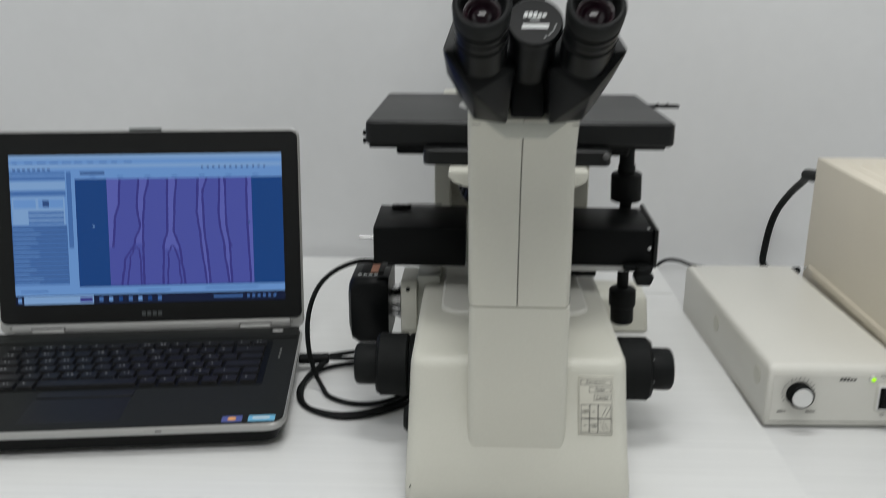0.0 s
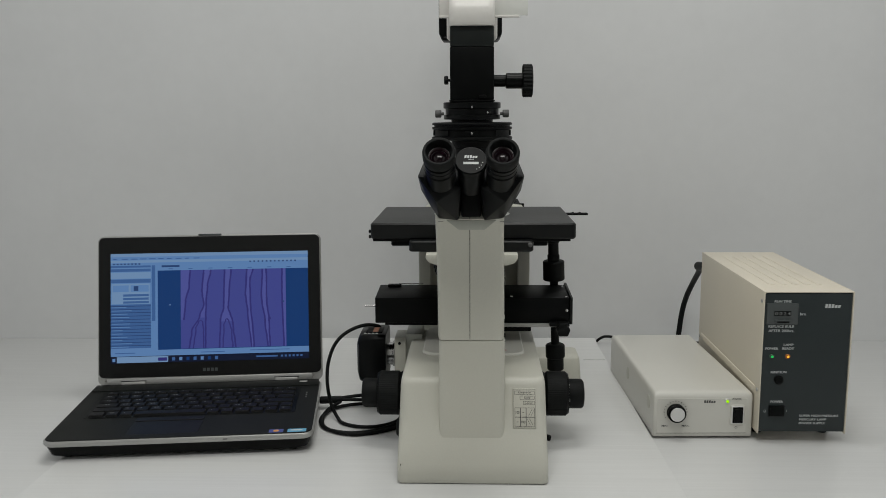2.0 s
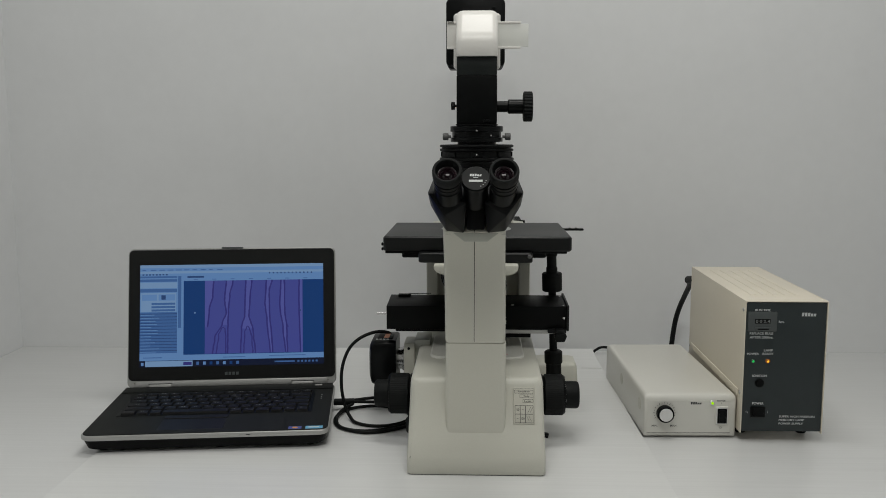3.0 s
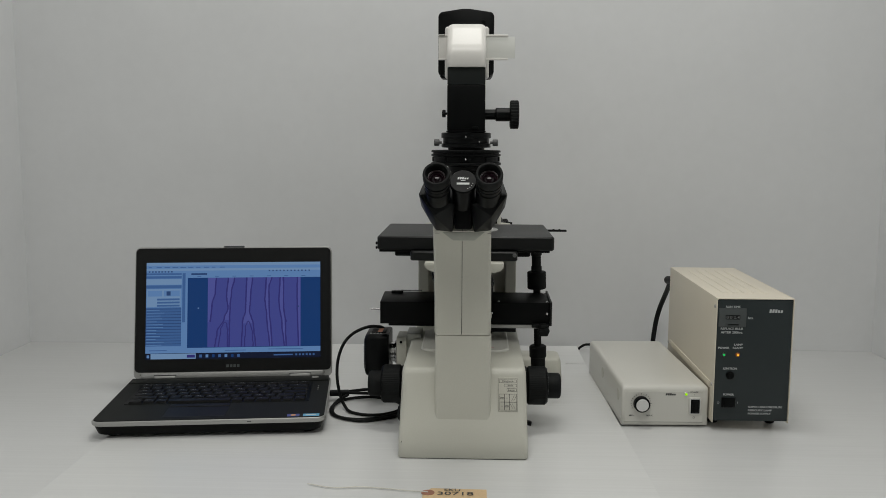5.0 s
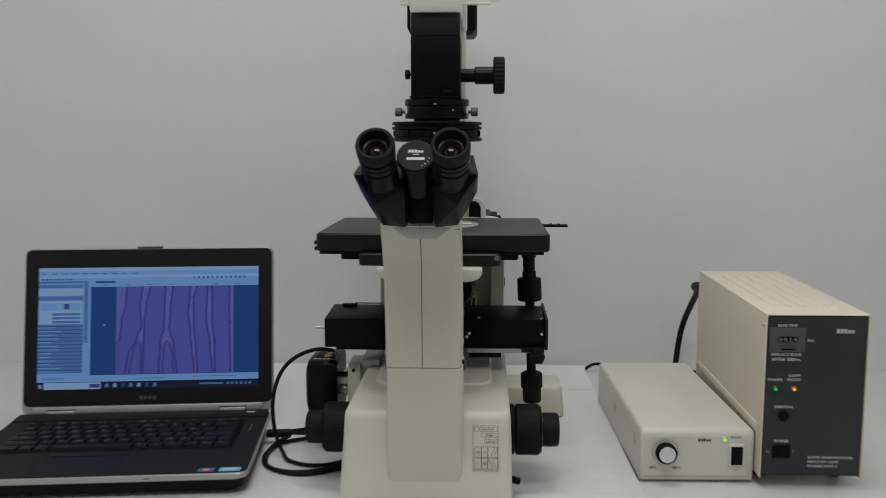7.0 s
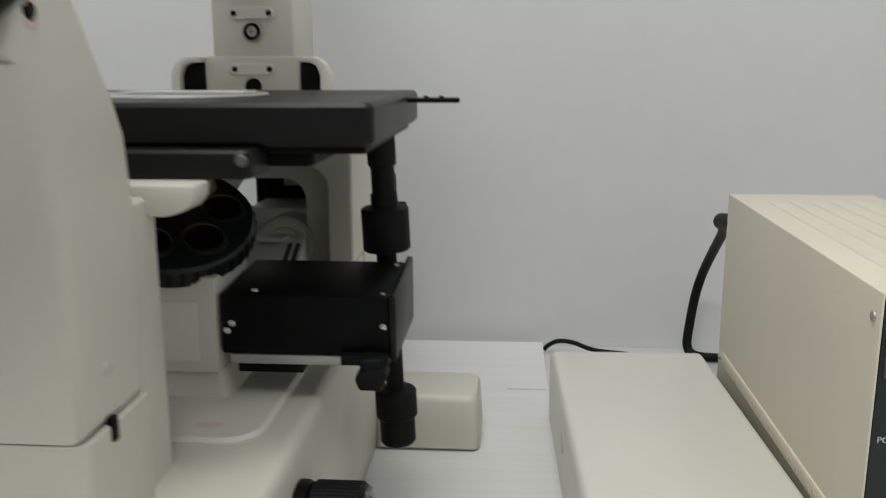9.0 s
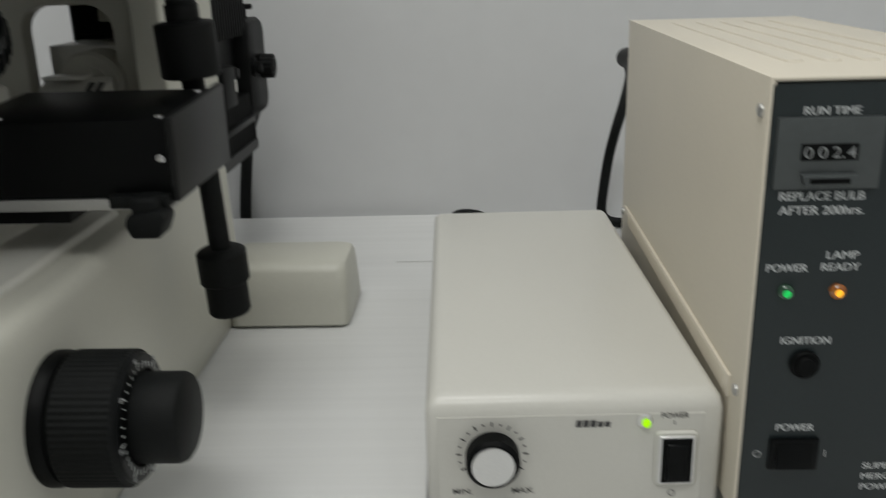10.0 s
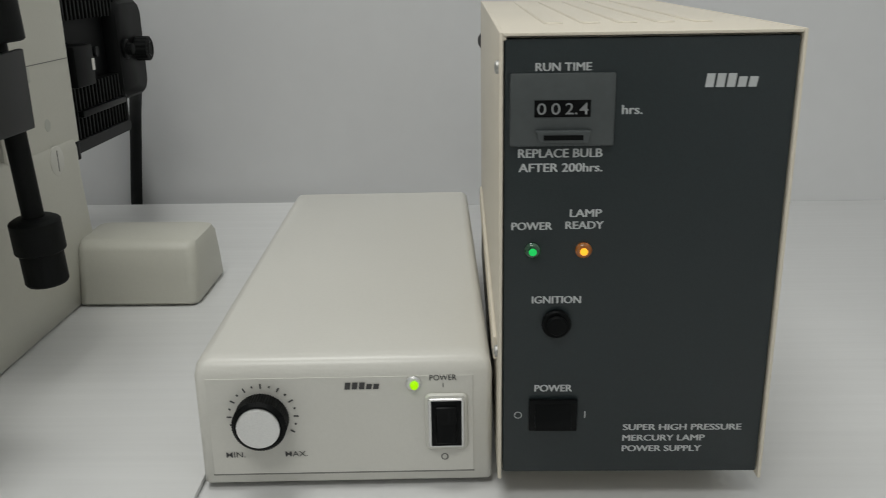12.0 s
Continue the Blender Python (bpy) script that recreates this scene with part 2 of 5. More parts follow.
def tube(points, r, n=12, steps=10):
    """A round cable through the points, smoothed."""
    p = [Vector(q) for q in points]
    p = [2 * p[0] - p[1]] + p + [2 * p[-1] - p[-2]]
    line = []
    for k in range(1, len(p) - 2):
        for s in range(steps):
            u = s / steps
            line.append(0.5 * ((2 * p[k]) + (p[k + 1] - p[k - 1]) * u + (2 * p[k - 1] - 5 * p[k] + 4 * p[k + 1] - p[k + 2]) * u**2 + (3 * p[k] - p[k - 1] - 3 * p[k + 1] + p[k + 2]) * u**3))
    line.append(p[-2])
    bm = bmesh.new()
    rings, side = [], None
    for k, c in enumerate(line):
        d = (line[min(k + 1, len(line) - 1)] - line[max(k - 1, 0)]).normalized()
        if side is None:
            side = d.cross(Vector((0.3, 0.2, 0.93))).normalized()
        side = (side - d * side.dot(d)).normalized()
        up = d.cross(side)
        rings.append([bm.verts.new(c + r * (math.cos(2 * math.pi * a / n) * side + math.sin(2 * math.pi * a / n) * up)) for a in range(n)])
    for a, b in zip(rings, rings[1:]):
        for k in range(n):
            bm.faces.new((a[k], a[(k + 1) % n], b[(k + 1) % n], b[k]))
    bm.faces.new(rings[0])
    bm.faces.new(rings[-1])
    bmesh.ops.recalc_face_normals(bm, faces=bm.faces[:])
    return bm


def join(*many):
    out = bmesh.new()
    for b in many:
        m = bpy.data.meshes.new("joined")
        b.to_mesh(m)
        out.from_mesh(m)
        b.free()
        bpy.data.meshes.remove(m)
    return out


def turned(bm, m):
    bm.transform(m)
    return bm


PLACE = [Matrix.Identity(4)]
SIDEWAYS = Matrix(((0, 0, 1, 0), (1, 0, 0, 0), (0, 1, 0, 0), (0, 0, 0, 1)))


def mesh_of(name, bm, mat, smooth=32):
    me = bpy.data.meshes.new(name)
    bm.transform(PLACE[-1])
    bm.to_mesh(me)
    bm.free()
    me.materials.append(mat)
    if smooth:
        me.shade_smooth()
        me.set_sharp_from_angle(angle=radians(smooth))
    return me


def part(name, bm, mat, parent, label="", smooth=32):
    ob = new(name, mesh_of(name, bm, mat, smooth))
    ob.parent = parent
    if parent.type == "EMPTY":
        ob.matrix_parent_inverse = parent.matrix_basis.inverted()
    if label:
        ob["label"] = label
    return ob


def thing(name, base, label, category, group="", kind=""):
    ob = new(name)
    ob.empty_display_size = 0.02
    ob.matrix_basis = PLACE[-1] @ Matrix.Translation(base)
    return tagged(ob, label, category, group, kind)


def solid(name, bm, mat, label, category="", group="", kind="", smooth=32):
    return tagged(new(name, mesh_of(name, bm, mat, smooth)), label, category, group, kind)


def writing(text, x0, x1, y, z0, z1, mat, parent, name="lettering", turn=None, slant=0.0, bold=0.0):
    """Letters that fill the given width and height on an upright face that looks towards -y; bold ones have thicker stems."""
    cu = bpy.data.curves.new("letters", "FONT")
    cu.body, cu.offset, cu.resolution_u = text, 0.0 if bold else 0.004, 4
    tmp = new("letters", cu)
    bpy.context.view_layer.update()
    me = bpy.data.meshes.new_from_object(tmp.evaluated_get(bpy.context.evaluated_depsgraph_get()))
    bpy.data.objects.remove(tmp)
    bm = bmesh.new()
    bm.from_mesh(me)
    bpy.data.meshes.remove(me)
    xs, ys = [v.co.x for v in bm.verts], [v.co.y for v in bm.verts]
    ax, bx, ay, by = min(xs), max(xs), min(ys), max(ys)
    for v in bm.verts:
        h = (v.co.y - ay) / max(by - ay, 1e-6)
        v.co = Vector((x0 + (v.co.x - ax) / (bx - ax) * (x1 - x0) + slant * h, y, z0 + h * (z1 - z0)))
    plain = bm.faces[:]
    for side in (1, -1) if bold else ():
        for g in bmesh.ops.duplicate(bm, geom=plain)["geom"]:
            if isinstance(g, bmesh.types.BMVert):
                g.co += Vector((side * bold, -0.00004 - 0.00002 * side, side * bold * 0.3))
    if turn is not None:
        bm.transform(turn)
    return part(name, bm, mat, parent, smooth=0)


def flat(x0, x1, y, z0, z1, slant=0.0):
    """A thin upright patch that looks towards -y."""
    bm = bmesh.new()
    bm.faces.new([bm.verts.new(p) for p in ((x0, y, z0), (x1, y, z0), (x1 + slant, y, z1), (x0 + slant, y, z1))])
    return bm


def ring_flat(x, y, z, r, w, n=24):
    bm = bmesh.new()
    a = [bm.verts.new((x + r * math.cos(2 * math.pi * k / n), y, z + r * math.sin(2 * math.pi * k / n))) for k in range(n)]
    b = [bm.verts.new((x + (r - w) * math.cos(2 * math.pi * k / n), y, z + (r - w) * math.sin(2 * math.pi * k / n))) for k in range(n)]
    for k in range(n):
        j = (k + 1) % n
        bm.faces.new((a[k], a[j], b[j], b[k]))
    return bm


def logo_bars(x0, x1, y, z0, z1, mat, parent, turn=None, name="logo_bar"):
    """A maker's mark as five plain slanted bars."""
    w = (x1 - x0) / 5
    for k in range(5):
        top = z1 if k in (0, 1, 2) else z0 + 0.75 * (z1 - z0)
        bm = flat(x0 + k * w, x0 + (k + 0.78) * w, y, z0, top, 0.15 * w)
        if turn is not None:
            bm.transform(turn)
        part(name, bm, mat, parent, smooth=0)


# ---- the setting ----
BACK, LEFT, RIGHT = 1.378, -0.872, 1.0
solid("wall_back", box(LEFT - 0.05, RIGHT + 0.05, BACK, BACK + 0.05, -0.02, 2.02, 0), WALL, "smooth white board wall behind the bench", "wall", kind="structure")
solid("wall_left", box(LEFT - 0.05, LEFT, -2.3, BACK, -0.75, 2.02, 0), WALL, "white side wall beside the bench", "wall", kind="structure")
solid("wall_right", box(RIGHT, RIGHT + 0.05, -2.3, BACK, -0.75, 2.02, 0), WALL, "white side wall beside the bench", "wall", kind="structure")
solid("wall_rear", box(LEFT, RIGHT, -2.35, -2.3, -0.75, 2.02, 0), ROOM, "plain painted wall closing the room", "wall", kind="structure")
solid("ceiling", box(LEFT - 0.05, RIGHT + 0.05, -2.35, BACK + 0.05, 2.02, 2.07, 0), ROOM, "plain painted ceiling", "ceiling", kind="structure")
solid("floor", box(LEFT - 0.05, RIGHT + 0.05, -2.35, BACK, -0.80, -0.75, 0), ROOM, "plain grey floor", "floor", kind="structure")
# unseen front strip, out to y 0.05, added to bounce light onto upright faces
solid("bench_top", box(LEFT, RIGHT, 0.05, BACK, -0.035, 0.0, 0.003), TABLE, "white plastic-faced bench top with fine glint streaks put into the colour", "bench", kind="structure")
solid("wall_under_bench", box(LEFT, RIGHT, 0.11, 0.15, -0.75, -0.036, 0), ROOM, "plain panel under the bench", "wall", kind="structure")


def fluted_sheet():
    """A thin white board lying on the bench, its back edge curling up a little against the wall."""
    nx, ny, t = 24, 60, 0.0035
    verts, faces = [], []
    for layer in (0, 1):
        for j in range(ny + 1):
            v = j / ny
            for i in range(nx + 1):
                u = i / nx
                left, right = -0.430, 0.367 - 0.011 * v
                x, y = left + u * (right - left), 0.47 + v * (1.362 - 0.47)
                lift = 0.006 * max(0, (y - 1.30) / 0.07) ** 2 * (0.4 + 0.6 * u) + 0.0004 * noise.noise(Vector((x * 5, y * 8, 3)))
                verts.append((x, y, max(t + lift, 0.0029) - (0.0024 if layer else 0)))
    n = (nx + 1) * (ny + 1)
    for j in range(ny):
        for i in range(nx):
            a, b, c, d = j * (nx + 1) + i, j * (nx + 1) + i + 1, (j + 1) * (nx + 1) + i + 1, (j + 1) * (nx + 1) + i
            faces += [(a, b, c, d), (n + d, n + c, n + b, n + a)]
    rim = [i for i in range(nx + 1)] + [j * (nx + 1) + nx for j in range(1, ny + 1)]
    rim += [ny * (nx + 1) + i for i in range(nx - 1, -1, -1)] + [j * (nx + 1) for j in range(ny - 1, 0, -1)]
    for a, b in zip(rim, rim[1:] + rim[:1]):
        faces.append((a, n + a, n + b, b))
    data = bpy.data.meshes.new("plastic_sheet")
    data.from_pydata(verts, [], faces)
    bm = bmesh.new()
    bm.from_mesh(data)
    bpy.data.meshes.remove(data)
    return bm


sheet = solid("plastic_sheet", fluted_sheet(), SHEET, "thin white fluted plastic sheet lying on the bench", "sheet")

part("crease", box(0.316, 0.356, 1.2222, 1.2230, 0.0032, 0.0044, 0), SHEET, sheet, smooth=0)

# ---- the microscope ----
CX = 0.112
scope = thing("inverted_microscope", (CX, 0.88, 0.004), "ivory inverted laboratory microscope with black stage and eyepieces", "microscope")
Z0 = 0.0044
base = part("base", loft([rounded(0.0215, 0.2045, 0.6715, 1.12, 0.006, Z0), rounded(0.0205, 0.2055, 0.6705, 1.122, 0.006, Z0 + 0.0012),
                          rounded(0.0205, 0.2055, 0.6725, 1.122, 0.007, 0.028), rounded(0.0210, 0.2050, 0.684, 1.121, 0.010, 0.050),
                          rounded(0.0220, 0.2045, 0.701, 1.120, 0.015, 0.095), rounded(0.0228, 0.2037, 0.7075, 1.119, 0.012, 0.1165),
                          rounded(0.0236, 0.2029, 0.7098, 1.118, 0.012, 0.1222), rounded(0.0258, 0.2007, 0.7138, 1.116, 0.012, 0.1252),
                          rounded(0.0295, 0.1970, 0.7185, 1.112, 0.012, 0.1262)]), IVORY, scope, "ivory painted sloping base", smooth=60)
part("paint_chip", prism([(0.0243, 0.0262), (0.0252, 0.0268), (0.0256, 0.0290), (0.0249, 0.0286)], "y", 0.6718, 0.6728, 0), BLACK, base, "dark chip in the paint", smooth=0)
part("base_gasket", slab(0.0225, 0.2035, 0.6725, 1.117, 0.0034, 0.0046, 0.005, 0.0003), BLACK, scope)
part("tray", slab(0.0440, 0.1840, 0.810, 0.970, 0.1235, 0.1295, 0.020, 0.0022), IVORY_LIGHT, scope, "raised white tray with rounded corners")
part("tray_mark", slab(0.145, 0.160, 0.824, 0.832, 0.1291, 0.1298, 0.003, 0.0002), PINK, scope, "faded pink mark")

# front column: lower block, two upper covers and the seam between them
A = 0.1120
part("lower_column", loft([rounded(A - 0.0405, A + 0.0405, 0.6885, 0.757, 0.006, 0.030), rounded(A - 0.0405, A + 0.0405, 0.6868, 0.757, 0.006, 0.048), rounded(A - 0.0405, A + 0.0405, 0.6866, 0.757, 0.006, 0.062),
                           rounded(A - 0.0405, A + 0.0405, 0.6895, 0.757, 0.007, 0.120), rounded(A - 0.0403, A + 0.0403, 0.6925, 0.757, 0.007, 0.1775),
                           rounded(A - 0.0395, A + 0.0395, 0.6935, 0.755, 0.007, 0.1783)]), IVORY, scope)
COLUMN = [(0.6925, 0.1790), (0.6915, 0.225), (0.6905, 0.264), (0.6875, 0.288), (0.6810, 0.306), (0.6720, 0.322), (0.6675, 0.3305), (0.676, 0.3405), (0.692, 0.370), (0.702, 0.372), (0.717, 0.358), (0.735, 0.332), (0.748, 0.314), (0.756, 0.298), (0.758, 0.280), (0.758, 0.230), (0.753, 0.1790)]
for sign in (-1, 1):
    bm = prism(COLUMN, "x", A - 0.0022 + sign * 0.0004, A + (0.0395 if sign > 0 else -0.0412), 0)
    for v in bm.verts:
        off = v.co.x - A
        if abs(off) > 0.01 and v.co.z > 0.24:
            v.co.x -= 0.0014 * min(1, (v.co.z - 0.24) / 0.07)
    outer = [e for e in bm.edges if all(abs(v.co.x - A) > 0.01 for v in e.verts)]
    bmesh.ops.bevel(bm, geom=outer, offset=0.0065, segments=4, profile=0.6, affect="EDGES", clamp_overlap=True)
    part("column_cover", bm, IVORY, scope, smooth=50)
part("column_core", box(A - 0.030, A + 0.030, 0.700, 0.750, 0.16, 0.33, 0.001), BLACK, scope)
part("column_spine", slab(A - 0.0365, A + 0.0362, 0.730, 0.789, 0.120, 0.2660, 0.006, 0.002), IVORY, scope)
part("thumb_pad", prism([(A - 0.0300, 0.3290), (A + 0.0295, 0.3290), (A + 0.0145, 0.3172), (A - 0.0150, 0.3172)], "y", 0.6675, 0.682, 0.0012), PAD, scope, "grey-green trapezoid pad")
for x0, x1 in ((0.0725, 0.0790), (0.1445, 0.1500)):
    part("lid_seam", box(x0, x1, 0.6690, 0.674, 0.3270, 0.3275, 0), INK_GREY, scope, smooth=0)
part("side_plug", rod((0.1500, 0.717, 0.2025), (0.1528, 0.717, 0.2025), 0.0034), PAD, scope)
part("side_latch", box(0.1500, 0.1538, 0.7145, 0.7195, 0.1705, 0.1815, 0.0008), BLACK, scope)
part("side_mark", box(0.1496, 0.1504, 0.6830, 0.6910, 0.339, 0.352, 0.0002), PINK, scope)

# binocular head
HX = 0.1114
TIP = Vector((0, -math.cos(radians(36)), math.sin(radians(36))))
head = part("head_core", hull([(HX + s * 0.0115, y, z) for s in (-1, 1) for y, z in ((0.655, 0.334), (0.655, 0.385), (0.665, 0.400), (0.710, 0.400), (0.715, 0.356), (0.70, 0.334))], 0.002), BLACK, scope)
for s in (-1, 1):
    wing = [(HX + s * 0.0572, 0.594, 0.3855), (HX + s * 0.0374, 0.604, 0.3565), (HX + s * 0.0105, 0.617, 0.372), (HX + s * 0.0120, 0.662, 0.393), (HX + s * 0.0520, 0.650, 0.402),
            (HX + s * 0.0560, 0.635, 0.367), (HX + s * 0.0445, 0.641, 0.346), (HX + s * 0.0370, 0.648, 0.3335), (HX + s * 0.0150, 0.648, 0.3310), (HX + s * 0.0110, 0.702, 0.3350), (HX + s * 0.0370, 0.690, 0.350)]
    part("prism_housing", hull(wing, 0.0012, 2), SATIN, scope, "faceted black prism housing", smooth=40)
    e = Vector((HX + s * 0.0331, 0.5640, 0.4135))
    eye = part("eyepiece", lathe([(0.0, -0.056), (0.0166, -0.056), (0.0166, -0.0330), (0.0150, -0.0322), (0.0150, -0.0305), (0.0164, -0.0296), (0.0164, -0.0245), (0.0156, -0.0238), (0.0156, -0.0222), (0.0168, -0.0214), (0.0168, -0.0175), (0.0150, -0.0168), (0.0150, -0.0155), (0.0, -0.0150)], e, TIP), SATIN, scope)
    part("eyecup", lathe([(0.0112, -0.0150), (0.0166, -0.0150), (0.0172, -0.0135), (0.0175, -0.0030), (0.0169, -0.0005), (0.0158, 0.0), (0.0142, -0.0003), (0.0134, -0.0016), (0.0122, -0.0070), (0.0112, -0.0120), (0.0112, -0.0150)], e, TIP), RUBBER, eye, "black rubber eyecup")
    part("eye_lens", lathe([(0.0, -0.0086), (0.003, -0.0089), (0.006, -0.0099), (0.0085, -0.0112), (0.0114, -0.0140)], e, TIP), LENS, eye, "dark coated lens", smooth=80)
    # ring added to carry the painted pink reflection
    part("lens_reflex_ring", lathe([(0.0088, -0.0112), (0.0094, -0.0100), (0.0112, -0.0098), (0.0116, -0.0110)], e, TIP), LENS_PINK, eye, smooth=60)
CAP = Vector((HX, 0.5990, 0.4020))
part("cap_barrel", lathe([(0, -0.05), (0.0150, -0.05), (0.0150, -0.0045), (0.0148, -0.004)], CAP, TIP), SATIN, scope)
cap = part("port_cap", lathe([(0.0, 0.0), (0.0163, 0.0), (0.0175, -0.0010), (0.0177, -0.0050), (0.0170, -0.0056), (0.0, -0.0056)], CAP, TIP, 48), SATIN, scope, "round black cap with white print")
TURN_CAP = Matrix.Translation(CAP + TIP * 0.0004) @ pose(0, 0, 0, -36, 0, 0)
logo_bars(-0.0072, 0.0072, 0.0, 0.0028, 0.0062, INK_WHITE, cap, TURN_CAP)
part("print_bar", turned(flat(-0.003, 0.003, 0, 0.0007, 0.0015), TURN_CAP), INK_WHITE, cap, smooth=0)
part("number_bar", turned(flat(-0.0082, 0.0082, 0, -0.0052, -0.0022), TURN_CAP), INK_WHITE, cap, "plain white bar", smooth=0)
for k in range(4):
    a = radians(-62 + 16 * k)
    part("tick_mark", turned(flat(0.0128 * math.cos(a) - 0.0006, 0.0128 * math.cos(a) + 0.0006, 0, 0.0128 * math.sin(a) - 0.0004, 0.0128 * math.sin(a) + 0.0004), TURN_CAP), INK_WHITE, cap, smooth=0)
part("head_screw", rod((0.146, 0.686, 0.345), (0.1515, 0.686, 0.345), 0.0035), BLACK, scope)

# stage
ST0, ST1, SY0, SY1 = -0.0235, 0.2505, 0.812, 1.018
part("stage_plate", slab(ST0, ST1, SY0, SY1, 0.2858, 0.3076, 0.006, 0.0022), STAGE, scope, "wide dark metal stage plate")
part("stage_rail", box(ST0 + 0.002, ST1 - 0.006, SY0 + 0.012, SY1 - 0.01, 0.2812, 0.2856, 0.0008), BLACK, scope)
part("stage_carrier", slab(0.002, 0.215, 0.834, 1.00, 0.2735, 0.2810, 0.004, 0.0015), BLACK, scope)
part("front_bracket", slab(0.0290, 0.1932, 0.795, 0.832, 0.2716, 0.2856, 0.006, 0.0015), STAGE, scope)
for x in (0.052, 0.168):
    part("bracket_slot", slab(x - 0.008, x + 0.008, 0.7985, 0.8075, 0.2852, 0.2860, 0.003, 0.0003), BLACK, scope)
part("bracket_bolt", rod((0.1885, 0.799, 0.2808), (0.1885, 0.7935, 0.2808), 0.0031), KNURLED, scope)
insert = part("stage_insert", lathe([(0.0, 0.0), (0.0065, 0.0), (0.0065, 0.0013), (0.053, 0.0013), (0.0545, 0.0003), (0.0545, -0.001)], (CX, 0.922, 0.3075), (0, 0, 1), 56), SILVER, scope, "round metal insert in the stage")
part("specimen_slide", box(CX - 0.030, CX + 0.046, 0.905, 0.931, 0.3092, 0.3103, 0.0003), CLEAR, scope, "glass slide")
part("stage_lever", box(0.250, 0.284, 0.954, 0.964, 0.3012, 0.3044, 0.001), BLACK, scope)
for x in (0.262, 0.272):
    part("lever_screw", rod((x, 0.959, 0.304), (x, 0.959, 0.3057), 0.002), BLACK, scope)
for z in (0.2955, 0.2885):
    part("edge_screw", rod((ST0, 0.820, z), (ST0 - 0.003, 0.820, z), 0.0025), BLACK, scope)
part("stage_drive", lathe([(0, 0.283), (0.0095, 0.283), (0.0095, 0.262), (0.0078, 0.260), (0.0078, 0.243), (0.0090, 0.242), (0.0090, 0.234), (0.0150, 0.233), (0.0160, 0.232), (0.0160, 0.205), (0.0150, 0.204), (0.0062, 0.2035), (0.0062, 0.104), (0.0110, 0.1035), (0.0138, 0.102), (0.0146, 0.101), (0.0146, 0.0835), (0.0138, 0.0825), (0.0125, 0.082), (0.0125, 0.0640), (0.0115, 0.0625), (0, 0.0625)], (0.2425, 0.9655, 0), (-0.036, -0.045, 1)), RUBBER, scope, "black coaxial stage drive with two knobs")

# nosepiece and its mount
NOSE_N = Vector((0.235, -0.44, 0.868)).normalized()
NC = Vector((0.110, 0.898, 0.2340))
nose = part("nosepiece", lathe([(0, -0.016), (0.040, -0.016), (0.0495, -0.0125), (0.0510, -0.0110), (0.0510, 0.000), (0.0495, 0.0022), (0.0440, 0.0036), (0.030, 0.0050), (0, 0.0056)], NC, NOSE_N, 64), NOSE_FACE, scope, "dark revolving nosepiece with brass-threaded holes")
for k in range(40):
    a = 2 * math.pi * k / 40
    grip = Matrix.Translation(NC) @ NOSE_N.to_track_quat("Z", "Y").to_matrix().to_4x4() @ pose(0, 0, 0, 0, 0, math.degrees(a))
    part("grip_rib", box(0.0506, 0.0519, -0.0017, 0.0017, -0.0105, -0.0006, 0.0004, 1, grip), RUBBER, nose)
TOWARD = Vector((0.47, -0.88, 0))
TOWARD = (TOWARD - NOSE_N * TOWARD.dot(NOSE_N)).normalized()
ASIDE = TOWARD.cross(NOSE_N) * -1
for k in range(6):
    a = radians(30 + 60 * k - (7 if k == 2 else 0))
    c = NC + 0.0310 * (math.cos(a) * TOWARD + math.sin(a) * ASIDE)
    if k == 2:
        lens = part("objective", lathe([(0, 0.003), (0.0128, 0.003), (0.0128, 0.006), (0.0096, 0.007), (0.0096, 0.013), (0.0088, 0.0135), (0.0088, 0.022), (0.0080, 0.023), (0.0070, 0.029), (0.0050, 0.0315), (0, 0.0315)], c, NOSE_N, 36), TAN_METAL, scope, "tan metal objective lens under the stage")
        part("objective_band", lathe([(0.0089, 0.0150), (0.0092, 0.0153), (0.0092, 0.0175), (0.0089, 0.0178)], c, NOSE_N, 36), BRASS, lens, "brass-coloured band")
        continue
    part("hole_rim", lathe([(0.0126, 0.0034), (0.0133, 0.0062), (0.0139, 0.0060), (0.0142, 0.0034)], c, NOSE_N, 36), NOSE_FACE, nose)
    part("hole_thread", lathe([(0.0127, 0.0060), (0.0119, 0.0056), (0.0117, 0.0048)], c, NOSE_N, 36), BRASS, nose, "brass thread")
    part("hole", lathe([(0, 0.0050), (0.0119, 0.0052)], c, NOSE_N, 36), BLACK, nose)
part("nose_mount", box(0.075, 0.1470, 0.8660, 0.930, 0.1455, 0.205, 0.003), IVORY, scope)
part("nose_mount_cover", box(0.088, 0.1350, 0.8650, 0.867, 0.153, 0.190, 0.001), IVORY_LIGHT, scope)
part("mount_foot", loft([rounded(0.074, 0.1520, 0.868, 0.932, 0.006, 0.1280), rounded(0.076, 0.1485, 0.871, 0.930, 0.006, 0.1330), rounded(0.077, 0.1470, 0.873, 0.929, 0.006, 0.1458)]), IVORY, scope, smooth=50)
part("stage_wedge", prism([(0.052, 0.2714), (0.1722, 0.2714), (0.1714, 0.2640), (0.1665, 0.2590), (0.1575, 0.2562), (0.068, 0.2562), (0.057, 0.2600), (0.052, 0.2655)], "y", 0.775, 0.797, 0.002), IVORY, scope)
part("mount_post", box(0.072, 0.090, 0.945, 0.985, 0.126, 0.272, 0.003), IVORY, scope)

